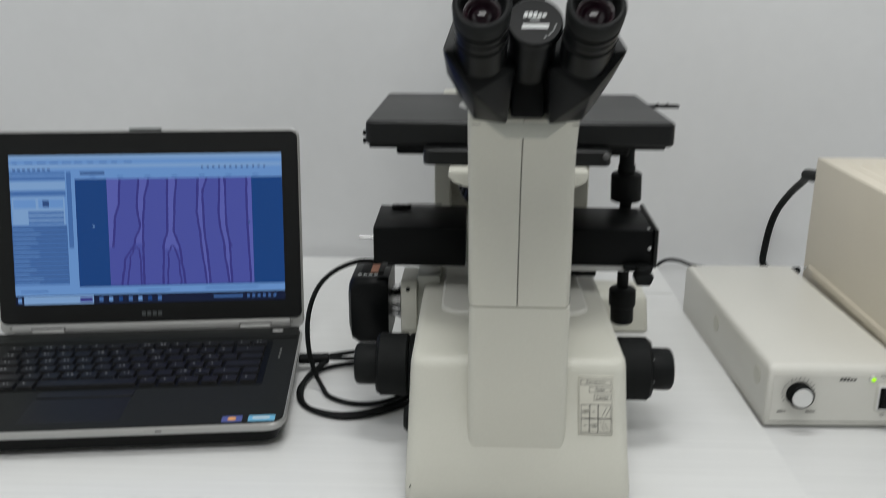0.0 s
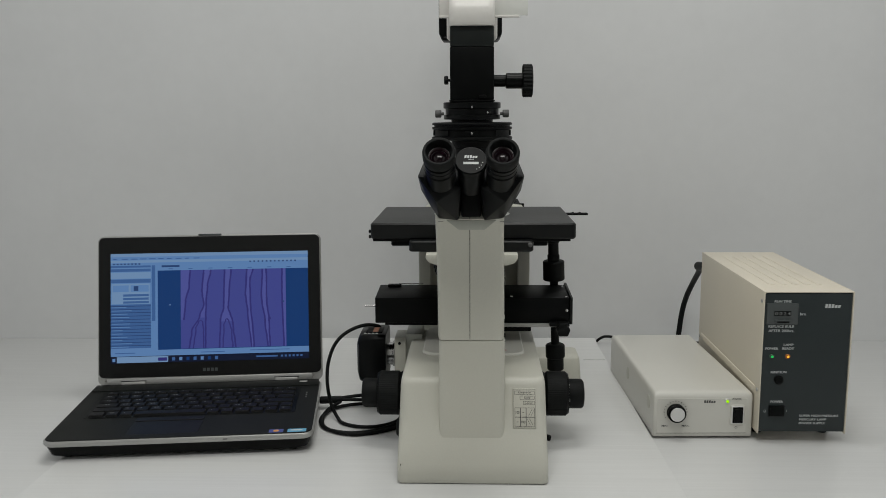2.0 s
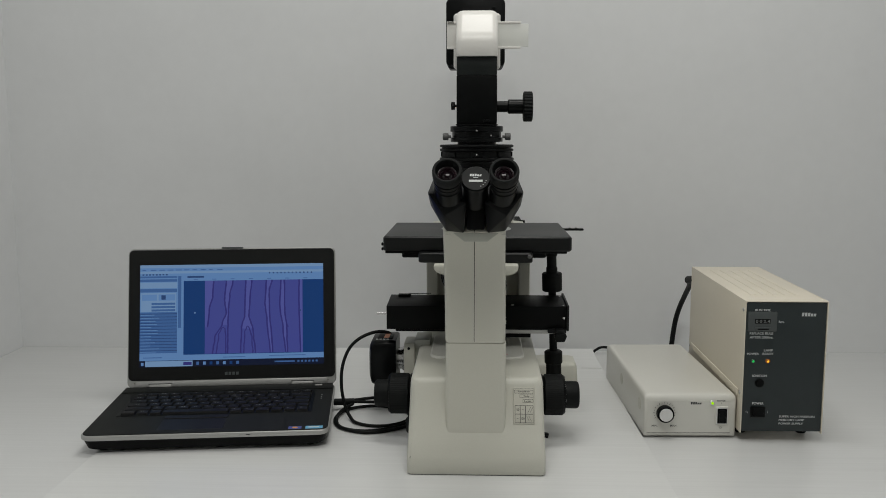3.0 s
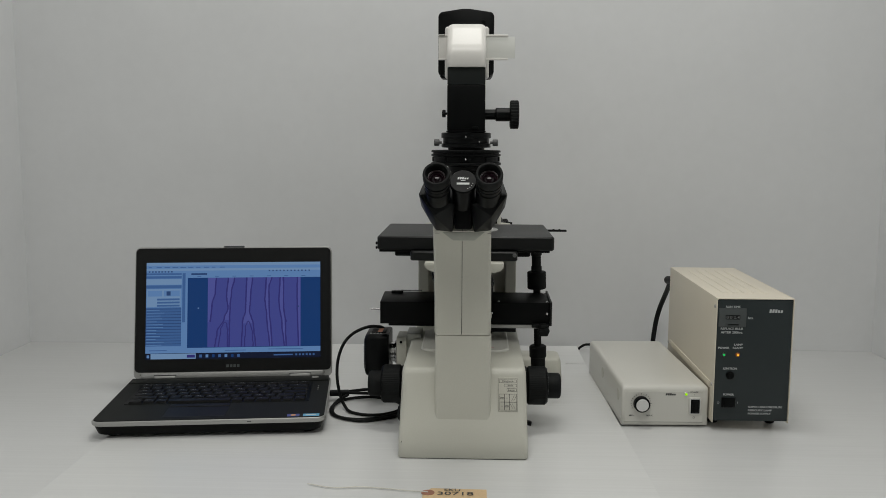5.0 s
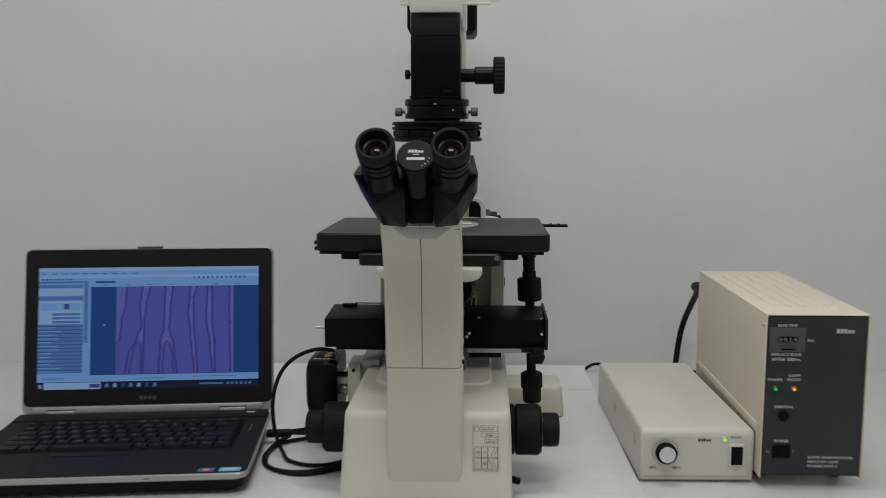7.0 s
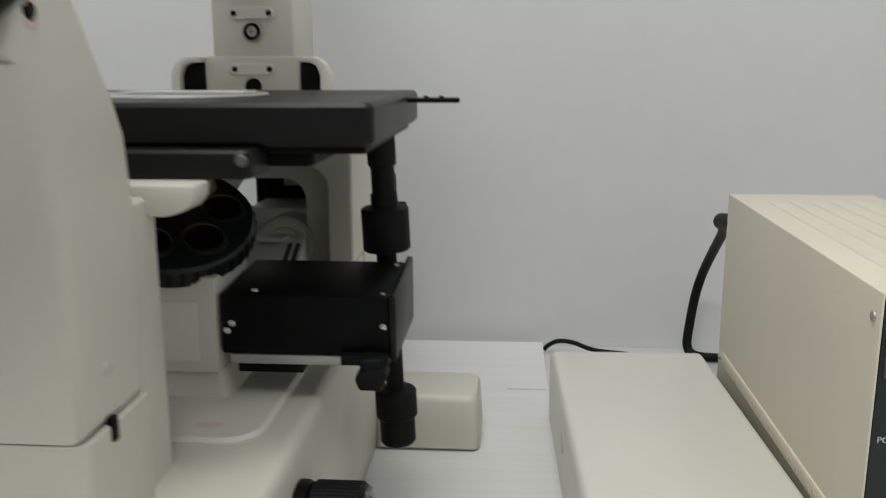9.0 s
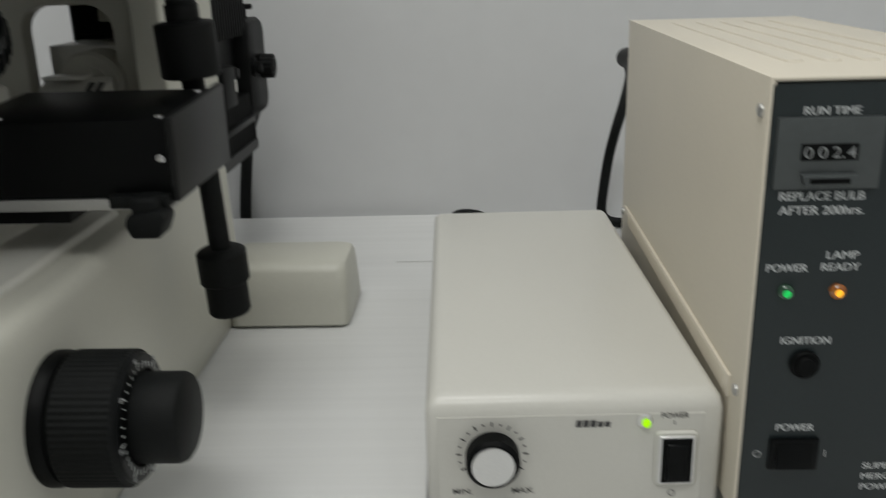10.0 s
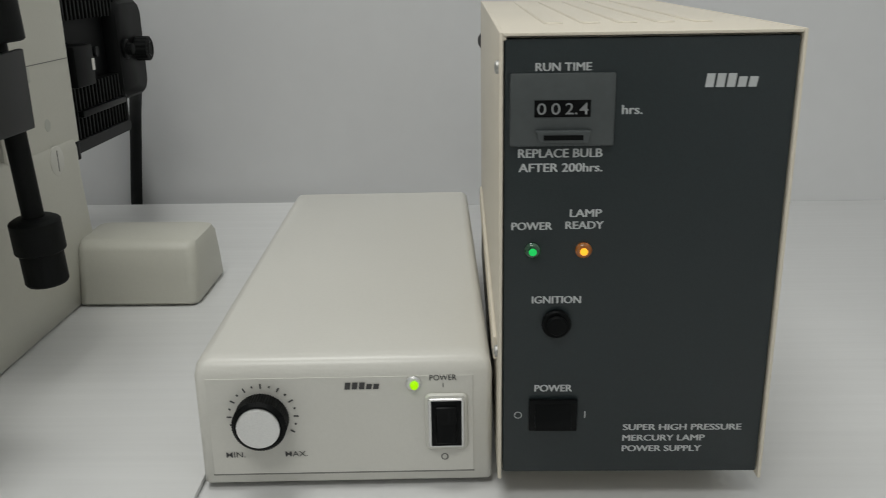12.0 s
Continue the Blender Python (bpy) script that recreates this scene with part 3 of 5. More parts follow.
# filter turret: two black boxes either side of the column
part("filter_box", prism([(0.866, 0.1580), (0.940, 0.1580), (0.940, 0.1990), (0.866, 0.1945)], "x", -0.0250, 0.066, 0.0012), BLACK, scope)
part("filter_box_foot", box(-0.012, 0.066, 0.872, 0.92, 0.1535, 0.1585, 0.001), BLACK, scope)
part("filter_box", prism([(0.866, 0.1585), (0.940, 0.1585), (0.940, 0.1990), (0.866, 0.1948)], "x", 0.1490, 0.2492, 0.0012), BLACK, scope)
part("end_plate", prism([(0.863, 0.1572), (0.951, 0.1572), (0.951, 0.2005), (0.863, 0.1962)], "x", 0.2494, 0.2534, 0.001), STAGE, scope)
part("silver_strip", box(0.1540, 0.2480, 0.8652, 0.905, 0.1528, 0.1583, 0.0006), SILVER, scope)
part("under_block", box(0.1560, 0.196, 0.872, 0.92, 0.1450, 0.1526, 0.001), BLACK, scope)
for x, y, z in ((0.2455, 0.866, 0.1770), (0.1560, 0.866, 0.1775), (0.1530, 0.866, 0.1730)):
    part("box_screw", lathe([(0.0022, 0), (0.0020, 0.0012), (0.0010, 0.0018), (0, 0.0018)], (x, y, z), (0, -1, 0), 16), STEEL, scope)
for x, y, z in ((0.2450, 0.872, 0.1950), (0.2450, 0.932, 0.1984), (0.168, 0.874, 0.1951)):
    part("box_screw", lathe([(0.0022, 0), (0.0020, 0.0010), (0, 0.0012)], (x, y, z), (0, 0, 1), 16), STEEL, scope)
part("clamp_lever", turned(join(box(0.218, 0.246, 0.857, 0.869, 0.1520, 0.1580, 0.001), box(0.2300, 0.2430, 0.851, 0.866, 0.1420, 0.1585, 0.0025, 3), prism([(0.2275, 0.1465), (0.2300, 0.1400), (0.2430, 0.1400), (0.2465, 0.1490), (0.2440, 0.1530), (0.2290, 0.1510)], "y", 0.848, 0.864, 0.0016)), Matrix.Translation((0.003, 0.002, 0.003))), RUBBER, scope)
part("slider_rod", rod((-0.0225, 0.885, 0.1790), (-0.0420, 0.885, 0.1790), 0.0016, 0.0003, 16), STEEL, scope)
for x in (-0.006, 0.0, 0.006):
    part("top_screw", rod((x, 0.930, 0.1980), (x, 0.930, 0.2020), 0.0018, 0.0003, 12), BLACK, scope)
part("top_bar", box(-0.012, 0.006, 0.926, 0.936, 0.1975, 0.2015, 0.0006), SATIN, scope)
part("slide_rail", rod((0.004, 0.931, 0.2022), (0.040, 0.931, 0.2022), 0.0009, 0.0002, 10), STEEL, scope)

# rear frame with an arched opening, and the pillar above it
def rear_frame(left, right, top, r, outer, y0, y1, soft):
    """An upright frame with an arched opening: a strip from the arch's edge out to the frame's outline, given its depth."""
    z0 = 0.120
    steps = [15 * k for k in range(7)]
    inner = [(right, z0)] + [(right - r + r * math.cos(radians(a)), top - r + r * math.sin(radians(a))) for a in steps]
    inner += [(left + right - x, z) for x, z in reversed(inner)]
    outer = outer + [(0.2305 - x, z) for x, z in reversed(outer)]
    bm = bmesh.new()
    rows = [[bm.verts.new((x, y, z)) for x, z in ring] for ring, y in ((inner, y0), (outer, y0), (outer, y1), (inner, y1))]
    for k in range(len(inner) - 1):
        for a, c in ((0, 1), (1, 2), (2, 3), (3, 0)):
            bm.faces.new((rows[a][k], rows[a][k + 1], rows[c][k + 1], rows[c][k]))
    for k in (0, len(inner) - 1):
        bm.faces.new([rows[a][k] for a in range(4)])
    bmesh.ops.recalc_face_normals(bm, faces=bm.faces[:])
    rim = [e for e in bm.edges if all(abs(v.co.y - y0) < 1e-5 for v in e.verts) and e.calc_face_angle(0) > 1.2]
    bmesh.ops.bevel(bm, geom=rim, offset=soft, segments=3, profile=0.6, affect="EDGES", clamp_overlap=True)
    return bm


FRAME_OUT = [(0.2022, 0.120), (0.2022, 0.200), (0.2022, 0.240), (0.2021, 0.258), (0.2018, 0.270), (0.2008, 0.282), (0.1950, 0.300), (0.1600, 0.304)]
INSET_OUT = [(0.1845, 0.120), (0.1845, 0.200), (0.1845, 0.240), (0.1840, 0.246), (0.1815, 0.2500), (0.1780, 0.2525), (0.1720, 0.2535), (0.1600, 0.2535)]
part("rear_frame", rear_frame(0.0470, 0.1835, 0.2525, 0.0150, FRAME_OUT, 1.010, 1.118, 0.0030), IVORY, scope, "ivory upright frame with an arched opening", smooth=30)
part("arch_inset", rear_frame(0.1020, 0.1605, 0.2400, 0.0165, INSET_OUT, 1.040, 1.053, 0.0015), IVORY, scope, smooth=30)
part("pillar", box(0.0800, 0.1460, 1.080, 1.150, 0.300, 0.380, 0.003), IVORY, scope)
part("pillar", box(0.0800, 0.1460, 1.080, 1.150, 0.3806, 0.600, 0.003), IVORY, scope)
for sx, a, b in ((-1, 0.050, 0.0742), (1, 0.1518, 0.176)):
    o, n = (a, b) if sx < 0 else (b, a)
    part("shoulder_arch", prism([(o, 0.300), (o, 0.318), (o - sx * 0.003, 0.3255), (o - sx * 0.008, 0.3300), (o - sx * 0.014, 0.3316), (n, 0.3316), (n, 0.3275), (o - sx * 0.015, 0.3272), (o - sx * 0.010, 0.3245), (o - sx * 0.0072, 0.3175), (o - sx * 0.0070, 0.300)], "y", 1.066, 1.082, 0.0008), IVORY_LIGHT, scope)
    part("shoulder_recess", box(min(o - sx * 0.006, n), max(o - sx * 0.006, n), 1.074, 1.0795, 0.303, 0.3285, 0.001), SATIN, scope)
part("pillar_foot", box(0.0745, 0.1515, 1.0765, 1.1505, 0.3000, 0.3320, 0.002), IVORY, scope)
for z in (0.322, 0.365, 0.388):
    FACE = 1.0765 if z < 0.33 else 1.080
    bar = part("screw_bar", turned(slab(0.0950, 0.1310, -0.0045, 0.0045, 0, 0.0022, 0.0044, 0.0006), Matrix.Translation((0, FACE, z)) @ pose(0, 0, 0, 90, 0, 0)), IVORY_LIGHT, scope)
    for x in (0.0990, 0.1270):
        part("screw", rod((x, FACE - 0.0015, z), (x, FACE - 0.0032, z), 0.0021, 0.0003, 14), BLACK, bar)
part("adjust_dial", lathe([(0.0085, 0.0), (0.0085, 0.002), (0.0070, 0.0026), (0.0066, 0.0014), (0.0042, 0.0014), (0.0038, 0.003), (0.0018, 0.003), (0.0016, 0.0012), (0, 0.0012)], (0.113, 1.080, 0.351), (0, -1, 0), 36), SILVER, scope, "round silver adjusting dial")
part("dial_groove", lathe([(0.0040, 0.0019), (0.0066, 0.0019), (0.0068, 0.0012)], (0.113, 1.080, 0.351), (0, -1, 0), 36), RUBBER, scope)
part("pillar_port", lathe([(0.0065, 0.0), (0.0065, 0.001), (0.0050, 0.0006), (0, 0.0004)], (0.113, 1.0765, 0.3085), (0, -1, 0), 28), BLACK, scope)
part("frame_seam", box(0.1998, 0.2026, 1.012, 1.117, 0.1808, 0.1814, 0), INK_GREY, scope)
part("frame_plug", rod((0.2000, 1.072, 0.139), (0.2024, 1.072, 0.139), 0.0052), PAD, scope)
part("frame_cap", lathe([(0.0105, 0), (0.0105, 0.0012), (0.0098, 0.0016), (0, 0.0016)], (0.2030, 1.0745, 0.1135), (1, 0, 0), 32), IVORY_LIGHT, scope)
part("cap_slot", box(0.2045, 0.2049, 1.0740, 1.0750, 0.1060, 0.1210, 0), INK_GREY, scope)
part("frame_latch", box(0.2005, 0.2030, 1.0505, 1.0565, 0.1705, 0.1803, 0.0006), PAD, scope)
part("lamp_tube", lathe([(0.0, 0.0), (0.0125, 0.0), (0.0130, -0.002), (0.0150, -0.002), (0.0190, 0.0), (0.0212, -0.003), (0.0212, -0.07), (0, -0.07)], (0.1450, 1.030, 0.1907), (0, -1, 0), 40), IVORY, scope, "white light tube seen through the arch")
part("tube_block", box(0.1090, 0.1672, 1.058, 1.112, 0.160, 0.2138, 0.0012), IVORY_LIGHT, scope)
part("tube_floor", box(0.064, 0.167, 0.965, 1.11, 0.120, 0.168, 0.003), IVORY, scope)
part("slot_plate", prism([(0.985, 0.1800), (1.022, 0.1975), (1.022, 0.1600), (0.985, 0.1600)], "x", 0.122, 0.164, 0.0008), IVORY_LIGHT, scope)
part("slide_tongue", box(0.1255, 0.1500, 1.0080, 1.0285, 0.1968, 0.1990, 0.0004), IVORY_LIGHT, scope)
for x in (0.152, 0.158):
    part("plate_slot", prism([(0.995, 0.1852), (1.015, 0.1946), (1.015, 0.1938), (0.995, 0.1844)], "x", x, x + 0.0035, 0), INK_DARK, scope, smooth=0)
part("lamp_box", box(0.112, 0.167, 1.100, 1.119, 0.2180, 0.2400, 0.001), BLACK, scope)
part("lamp_label", box(0.128, 0.158, 1.0990, 1.0999, 0.2265, 0.2345, 0.0002), PLATE, scope)
part("tube_lever", box(0.132, 0.155, 1.024, 1.029, 0.192, 0.1945, 0.0005), BLACK, scope)

# condenser tower in front of the pillar
TX, TY = 0.1122, 0.945
part("condenser_column", box(TX - 0.0310, TX + 0.0310, 0.912, 0.985, 0.4700, 0.544, 0.0015), BLACK, scope)
# greyer paint than the column below puts its gloss reflection into the colour
part("column_sleeve", box(TX - 0.0308, TX + 0.0308, 0.911, 0.985, 0.5442, 0.5720, 0.0015), NOSE_FACE, scope)
part("column_flange", box(TX - 0.0322, TX + 0.0322, 0.908, 0.988, 0.4680, 0.4702, 0.0006), SATIN, scope)
part("centring_ring", lathe([(0, 0.4675), (0.0400, 0.4675), (0.0415, 0.4665), (0.0415, 0.459), (0.0385, 0.458), (0.0385, 0.450), (0.0410, 0.449), (0.0410, 0.443), (0.0330, 0.4425), (0, 0.4425)], (TX, TY, 0), (0, 0, 1), 56), SATIN, scope)
for s in (-1, 1):
    part("centring_screw", join(rod((TX + s * 0.0400, TY - 0.012, 0.4510), (TX + s * 0.0445, TY - 0.012, 0.4510), 0.0022, 0.0003, 14), rod((TX + s * 0.0440, TY - 0.012, 0.4510), (TX + s * 0.0530, TY - 0.012, 0.4510), 0.0055, 0.0010, 24)), KNURLED, scope, "knurled steel centring screw")
turret = part("condenser_turret", lathe([(0, 0.4425), (0.030, 0.4425), (0.030, 0.4390), (0.0565, 0.4385), (0.0580, 0.4375), (0.0580, 0.4350), (0.0550, 0.4345), (0.0550, 0.4325), (0.0580, 0.4320), (0.0580, 0.4290), (0.0545, 0.4280), (0.0545, 0.4190), (0.0580, 0.4180), (0.0585, 0.4170), (0.0585, 0.4145), (0.056, 0.4135), (0.033, 0.4125), (0.030, 0.4115), (0.029, 0.4040), (0.0265, 0.4030), (0.0255, 0.3800), (0.0240, 0.3785), (0, 0.3785)], (TX, TY, 0), (0, 0, 1), 64), BLACK, scope, "black condenser turret disc")
for k in range(8):
    a = radians(-90 + 45 * k)
    c = Vector((TX + 0.0550 * math.cos(a), TY + 0.0550 * math.sin(a), 0.4236))
    part("turret_window", box(-0.0085, 0.0085, -0.0012, 0.0012, -0.004, 0.004, 0.0008, 2, Matrix.Translation(c) @ pose(0, 0, 0, 0, 0, math.degrees(a) + 90)), SATIN, turret)
for x, z, dy in ((TX, 0.460, 0.0415), (TX + 0.022, 0.4525, 0.0345), (TX, 0.4236, 0.0575)):
    part("set_screw", rod((x, TY - dy, z), (x, TY - dy - 0.0012, z), 0.0014, 0.0002, 12), STEEL, scope)
part("focus_shaft", join(rod((TX + 0.030, TY, 0.4975), (TX + 0.049, TY, 0.4975), 0.0085), rod((TX + 0.049, TY, 0.4975), (TX + 0.073, TY, 0.4975), 0.0112), rod((TX + 0.0485, TY, 0.4975), (TX + 0.050, TY, 0.4975), 0.0098, 0.0002)), SATIN, scope)


def ribbed(origin, axis, r, h, n, depth, bev=0.0012):
    """A knob with straight ribs round its rim."""
    bm = bmesh.new()
    m = Matrix.Translation(origin) @ Vector(axis).to_track_quat("Z", "Y").to_matrix().to_4x4()
    rows = []
    for rr, hh in ((0, 0), (r - bev - depth, 0), (r, bev), (r, h - bev), (r - bev - depth, h), (0, h)):
        if rr == 0:
            rows.append([bm.verts.new(m @ Vector((0, 0, hh)))])
        else:
            rows.append([bm.verts.new(m @ Vector(((rr - (depth if k % 4 in (2, 3) and rr == r else 0)) * math.cos(math.pi * k / (2 * n)), (rr - (depth if k % 4 in (2, 3) and rr == r else 0)) * math.sin(math.pi * k / (2 * n)), hh))) for k in range(4 * n)])
    for a, b in zip(rows, rows[1:]):
        for k in range(4 * n):
            j = (k + 1) % (4 * n)
            if len(a) == 1:
                bm.faces.new((a[0], b[k], b[j]))
            elif len(b) == 1:
                bm.faces.new((a[k], a[j], b[0]))
            else:
                bm.faces.new((a[k], a[j], b[j], b[k]))
    bmesh.ops.recalc_face_normals(bm, faces=bm.faces[:])
    return bm


part("focus_knob", ribbed((TX + 0.0725, TY, 0.4975), (1, 0, 0), 0.0235, 0.0145, 26, 0.0012), RUBBER, scope, "large ribbed condenser knob")
part("lock_screw", join(rod((TX - 0.0305, TY - 0.01, 0.4985), (TX - 0.0345, TY - 0.01, 0.4985), 0.002, 0.0003, 12), rod((TX - 0.0340, TY - 0.01, 0.4985), (TX - 0.0400, TY - 0.01, 0.4985), 0.0062, 0.001, 8)), BLACK, scope)
part("small_lever", box(TX + 0.010, TX + 0.020, 0.905, 0.912, 0.473, 0.477, 0.001), BLACK, scope)
# lamp arm, filter slides and lamp housing
part("lamp_arm", loft([rounded(TX - 0.0310, TX + 0.0310, 0.905, 1.15, 0.008, 0.5722), rounded(TX - 0.0320, TX + 0.0320, 0.902, 1.15, 0.009, 0.5770), rounded(TX - 0.0320, TX + 0.0320, 0.902, 1.15, 0.010, 0.5940), rounded(TX - 0.0320, TX + 0.0320, 0.904, 1.15, 0.010, 0.6020),
                        rounded(TX - 0.0318, TX + 0.0318, 0.910, 1.15, 0.010, 0.6100), rounded(TX - 0.0315, TX + 0.0315, 0.927, 1.15, 0.010, 0.6340), rounded(TX - 0.0300, TX + 0.0300, 0.933, 1.15, 0.010, 0.6410), rounded(TX - 0.0265, TX + 0.0265, 0.940, 1.145, 0.010, 0.6440)]), WHITE_PLASTIC, scope, "white plastic lamp arm with a sloping nose", smooth=45)
part("arm_collar", slab(TX - 0.0375, TX + 0.0375, 0.985, 1.02, 0.5600, 0.6460, 0.006, 0.003), WHITE_PLASTIC, scope)
for s, x0, x1 in ((-1, TX - 0.0470, TX - 0.020), (1, TX + 0.020, TX + 0.0800)):
    tray = part("filter_slide", box(min(x0, x1), max(x0, x1), 0.9505, 0.9530, 0.5900, 0.6250, 0.0006), CLEAR if s > 0 else WHITE_PLASTIC, scope, "clear filter slide" if s > 0 else "white filter slide")
    part("slide_edge", box(min(x0, x1), max(x0, x1) - (0.012 if s > 0 else 0), 0.9490, 0.9545, 0.6250, 0.6285, 0.0006), WHITE_PLASTIC, tray)
    part("slide_edge", box(min(x0, x1), max(x0, x1) - (0.012 if s > 0 else 0), 0.9490, 0.9545, 0.5870, 0.5902, 0.0006), WHITE_PLASTIC, tray)
part("slide_mark", box(TX - 0.046, TX - 0.036, 0.9482, 0.9489, 0.6255, 0.6280, 0), INK_GREY, scope)
HOUSE_X = 0.1085
house = part("lamp_housing", prism([(HOUSE_X - 0.0510, 0.5800), (HOUSE_X - 0.0510, 0.6860), (HOUSE_X - 0.0460, 0.6915), (HOUSE_X - 0.006, 0.6975), (HOUSE_X + 0.006, 0.6975), (HOUSE_X + 0.0480, 0.6915), (HOUSE_X + 0.0530, 0.6860), (HOUSE_X + 0.0530, 0.5800), (HOUSE_X + 0.0480, 0.5740), (HOUSE_X - 0.0460, 0.5740)], "y", 1.135, 1.235, 0.003), BLACK, scope, "black lamp housing behind the arm")
part("housing_lip", tube([(HOUSE_X - 0.0440, 1.137, 0.5770), (HOUSE_X - 0.0400, 1.137, 0.5735), (HOUSE_X, 1.137, 0.5725), (HOUSE_X + 0.0400, 1.137, 0.5735), (HOUSE_X + 0.0440, 1.137, 0.5770)], 0.0035), SATIN, house)
part("housing_screw", rod((HOUSE_X + 0.033, 1.137, 0.6740), (HOUSE_X + 0.033, 1.133, 0.6740), 0.0035), SATIN, house)

# focus knobs either side
KY, KZ = 0.8135, 0.0730
for s, x in ((1, 0.2045), (-1, 0.0215)):
    flange = part("knob_flange", lathe([(0, 0), (0.0300, 0), (0.0300, 0.006), (0.0285, 0.0085), (0, 0.0085)], (x - s * 0.002, KY, KZ), (s, 0, 0), 40), BLACK, scope)
    part("coarse_knob", ribbed((x + s * 0.0075, KY, KZ), (s, 0, 0), 0.0300, 0.0290, 64, 0.0004, 0.0018), RUBBER, scope, "black ribbed coarse focus knob")
    part("dial_ring", lathe([(0.0215, 0), (0.0285, 0.0), (0.0275, 0.0016), (0.0215, 0.0022)], (x + s * 0.0364, KY, KZ), (s, 0, 0), 40), SATIN, scope)
    part("fine_knob", lathe([(0, 0), (0.0196, 0), (0.0200, 0.001), (0.0200, 0.0190), (0.0190, 0.0212), (0.0170, 0.0225), (0, 0.0229)], (x + s * 0.0366, KY, KZ), (s, 0, 0), 44), RUBBER, scope, "smooth black fine focus knob")
for k in range(40):
    a = 2 * math.pi * k / 40
    r1 = 0.0262 if k % 5 == 0 else 0.0245
    m = Matrix.Translation((0.24285, KY, KZ)) @ Euler((a, 0, 0)).to_matrix().to_4x4()
    part("dial_tick", box(-0.0002, 0.0002, -0.00022, 0.00022, 0.0224, r1, 0, 1, m), INK_WHITE, scope, smooth=0)
for k in range(8):
    m = Matrix.Translation((0.24285, KY, KZ)) @ Euler((2 * math.pi * (k + 0.06) / 8, 0, 0)).to_matrix().to_4x4()
    part("dial_number", box(-0.0002, 0.0002, -0.0009, 0.0009, 0.0264, 0.0280, 0, 1, m), KEY_INK, scope, smooth=0)
part("port_lever", join(rod((0.022, 0.765, 0.041), (0.0125, 0.765, 0.041), 0.0125, 0.003, 12)), RUBBER, scope, "small black port lever")
part("side_lever", box(0.2050, 0.2175, 0.772, 0.780, 0.0230, 0.0295, 0.001, 2, Matrix.Translation((0.205, 0, 0.027)) @ pose(0, 0, 0, 0, 15, 0) @ Matrix.Translation((-0.205, 0, -0.027))), BLACK, scope)
part("warning_sticker", prism([(0.758, 0.058), (0.792, 0.058), (0.777, 0.086), (0.773, 0.086)], "x", 0.2027, 0.2040, 0.0003), BLUE, scope, "blue triangular sticker")
for k in range(3):
    part("sticker_print", box(0.2041, 0.2043, 0.767, 0.783 - 0.002 * k, 0.063 + 0.004 * k, 0.0645 + 0.004 * k, 0), INK_WHITE, scope, smooth=0)
part("side_cap", lathe([(0, 0.0015), (0.008, 0.0015), (0.009, 0.0005), (0.009, 0)], (0.2018, 0.757, 0.088), (1, 0, 0), 30), IVORY_LIGHT, scope)
for x, z in ((0.0235, 0.010), (0.0265, 0.040)):
    part("paint_chip", box(x, x + 0.0014, 0.6738 + (0.0072 if z > 0.02 else 0), 0.6755 + (0.0072 if z > 0.02 else 0), z, z + 0.003, 0), INK_DARK, scope, smooth=0)

# instruction plate on the sloping front
TILT_PLATE = Matrix.Translation((0.1625, 0.7068, 0.1140)) @ pose(0, 0, 0, -18.5, 0, 0)
PLACE.append(TILT_PLATE)
plate = new("instruction_plate", mesh_of("instruction_plate", box(0.0, 0.0290, -0.0012, 0.002, -0.0490, 0.0, 0.0008), PLATE))
plate.parent, plate.matrix_parent_inverse = scope, scope.matrix_basis.inverted()
plate["label"] = "small printed instruction plate"
YP = -0.0015


def frame_lines(x0, x1, z0, z1, w=0.00035):
    return join(flat(x0, x1, YP, z0, z0 + w), flat(x0, x1, YP, z1 - w, z1), flat(x0, x0 + w, YP, z0, z1), flat(x1 - w, x1, YP, z0, z1))


for word, x0, x1, z0, z1 in (("Eyepiece", 0.0020, 0.0270, -0.0075, -0.0030), ("Side", 0.0090, 0.0270, -0.0135, -0.0092), ("Lever", 0.0130, 0.0270, -0.0200, -0.0155)):
    part("print_frame", frame_lines(x0, x1, z0, z1), INK_DARK, plate, smooth=0)
    mid, half = (x0 + x1) / 2, 0.0011 * len(word) * 0.9
    writing(word, mid - half, mid + half, YP, z0 + 0.0010, z1 - 0.0010, INK_DARK, plate)
part("print_frame", frame_lines(0.0008, 0.0282, -0.0482, -0.0008, 0.0003), INK_GREY, plate, smooth=0)
for r in range(2):
    for c, (x0, x1) in enumerate(((0.0025, 0.0095), (0.0095, 0.0165), (0.0165, 0.0270))):
        z1 = -0.0235 - 0.0115 * r
        part("print_frame", frame_lines(x0, x1, z1 - 0.0115, z1), INK_DARK, plate, smooth=0)
        if c < 2:
            if (r + c) % 2 == 0:
                writing("100", x0 + 0.0012, x1 - 0.0012, YP, z1 - 0.0075, z1 - 0.0042, INK_DARK, plate)
            else:
                part("print_dash", flat(x0 + 0.0025, x1 - 0.0025, YP, z1 - 0.0060, z1 - 0.0055), INK_DARK, plate, smooth=0)
        else:
            for k in range(2):
                lean = 0.004 if r == 0 else -0.004
                part("print_arrow", flat(x0 + 0.003 + 0.003 * k + (0 if r == 0 else 0.002), x0 + 0.0034 + 0.003 * k + (0 if r == 0 else 0.002), YP, z1 - 0.0095, z1 - 0.0020, lean), INK_DARK, plate, smooth=0)
PLACE.pop()

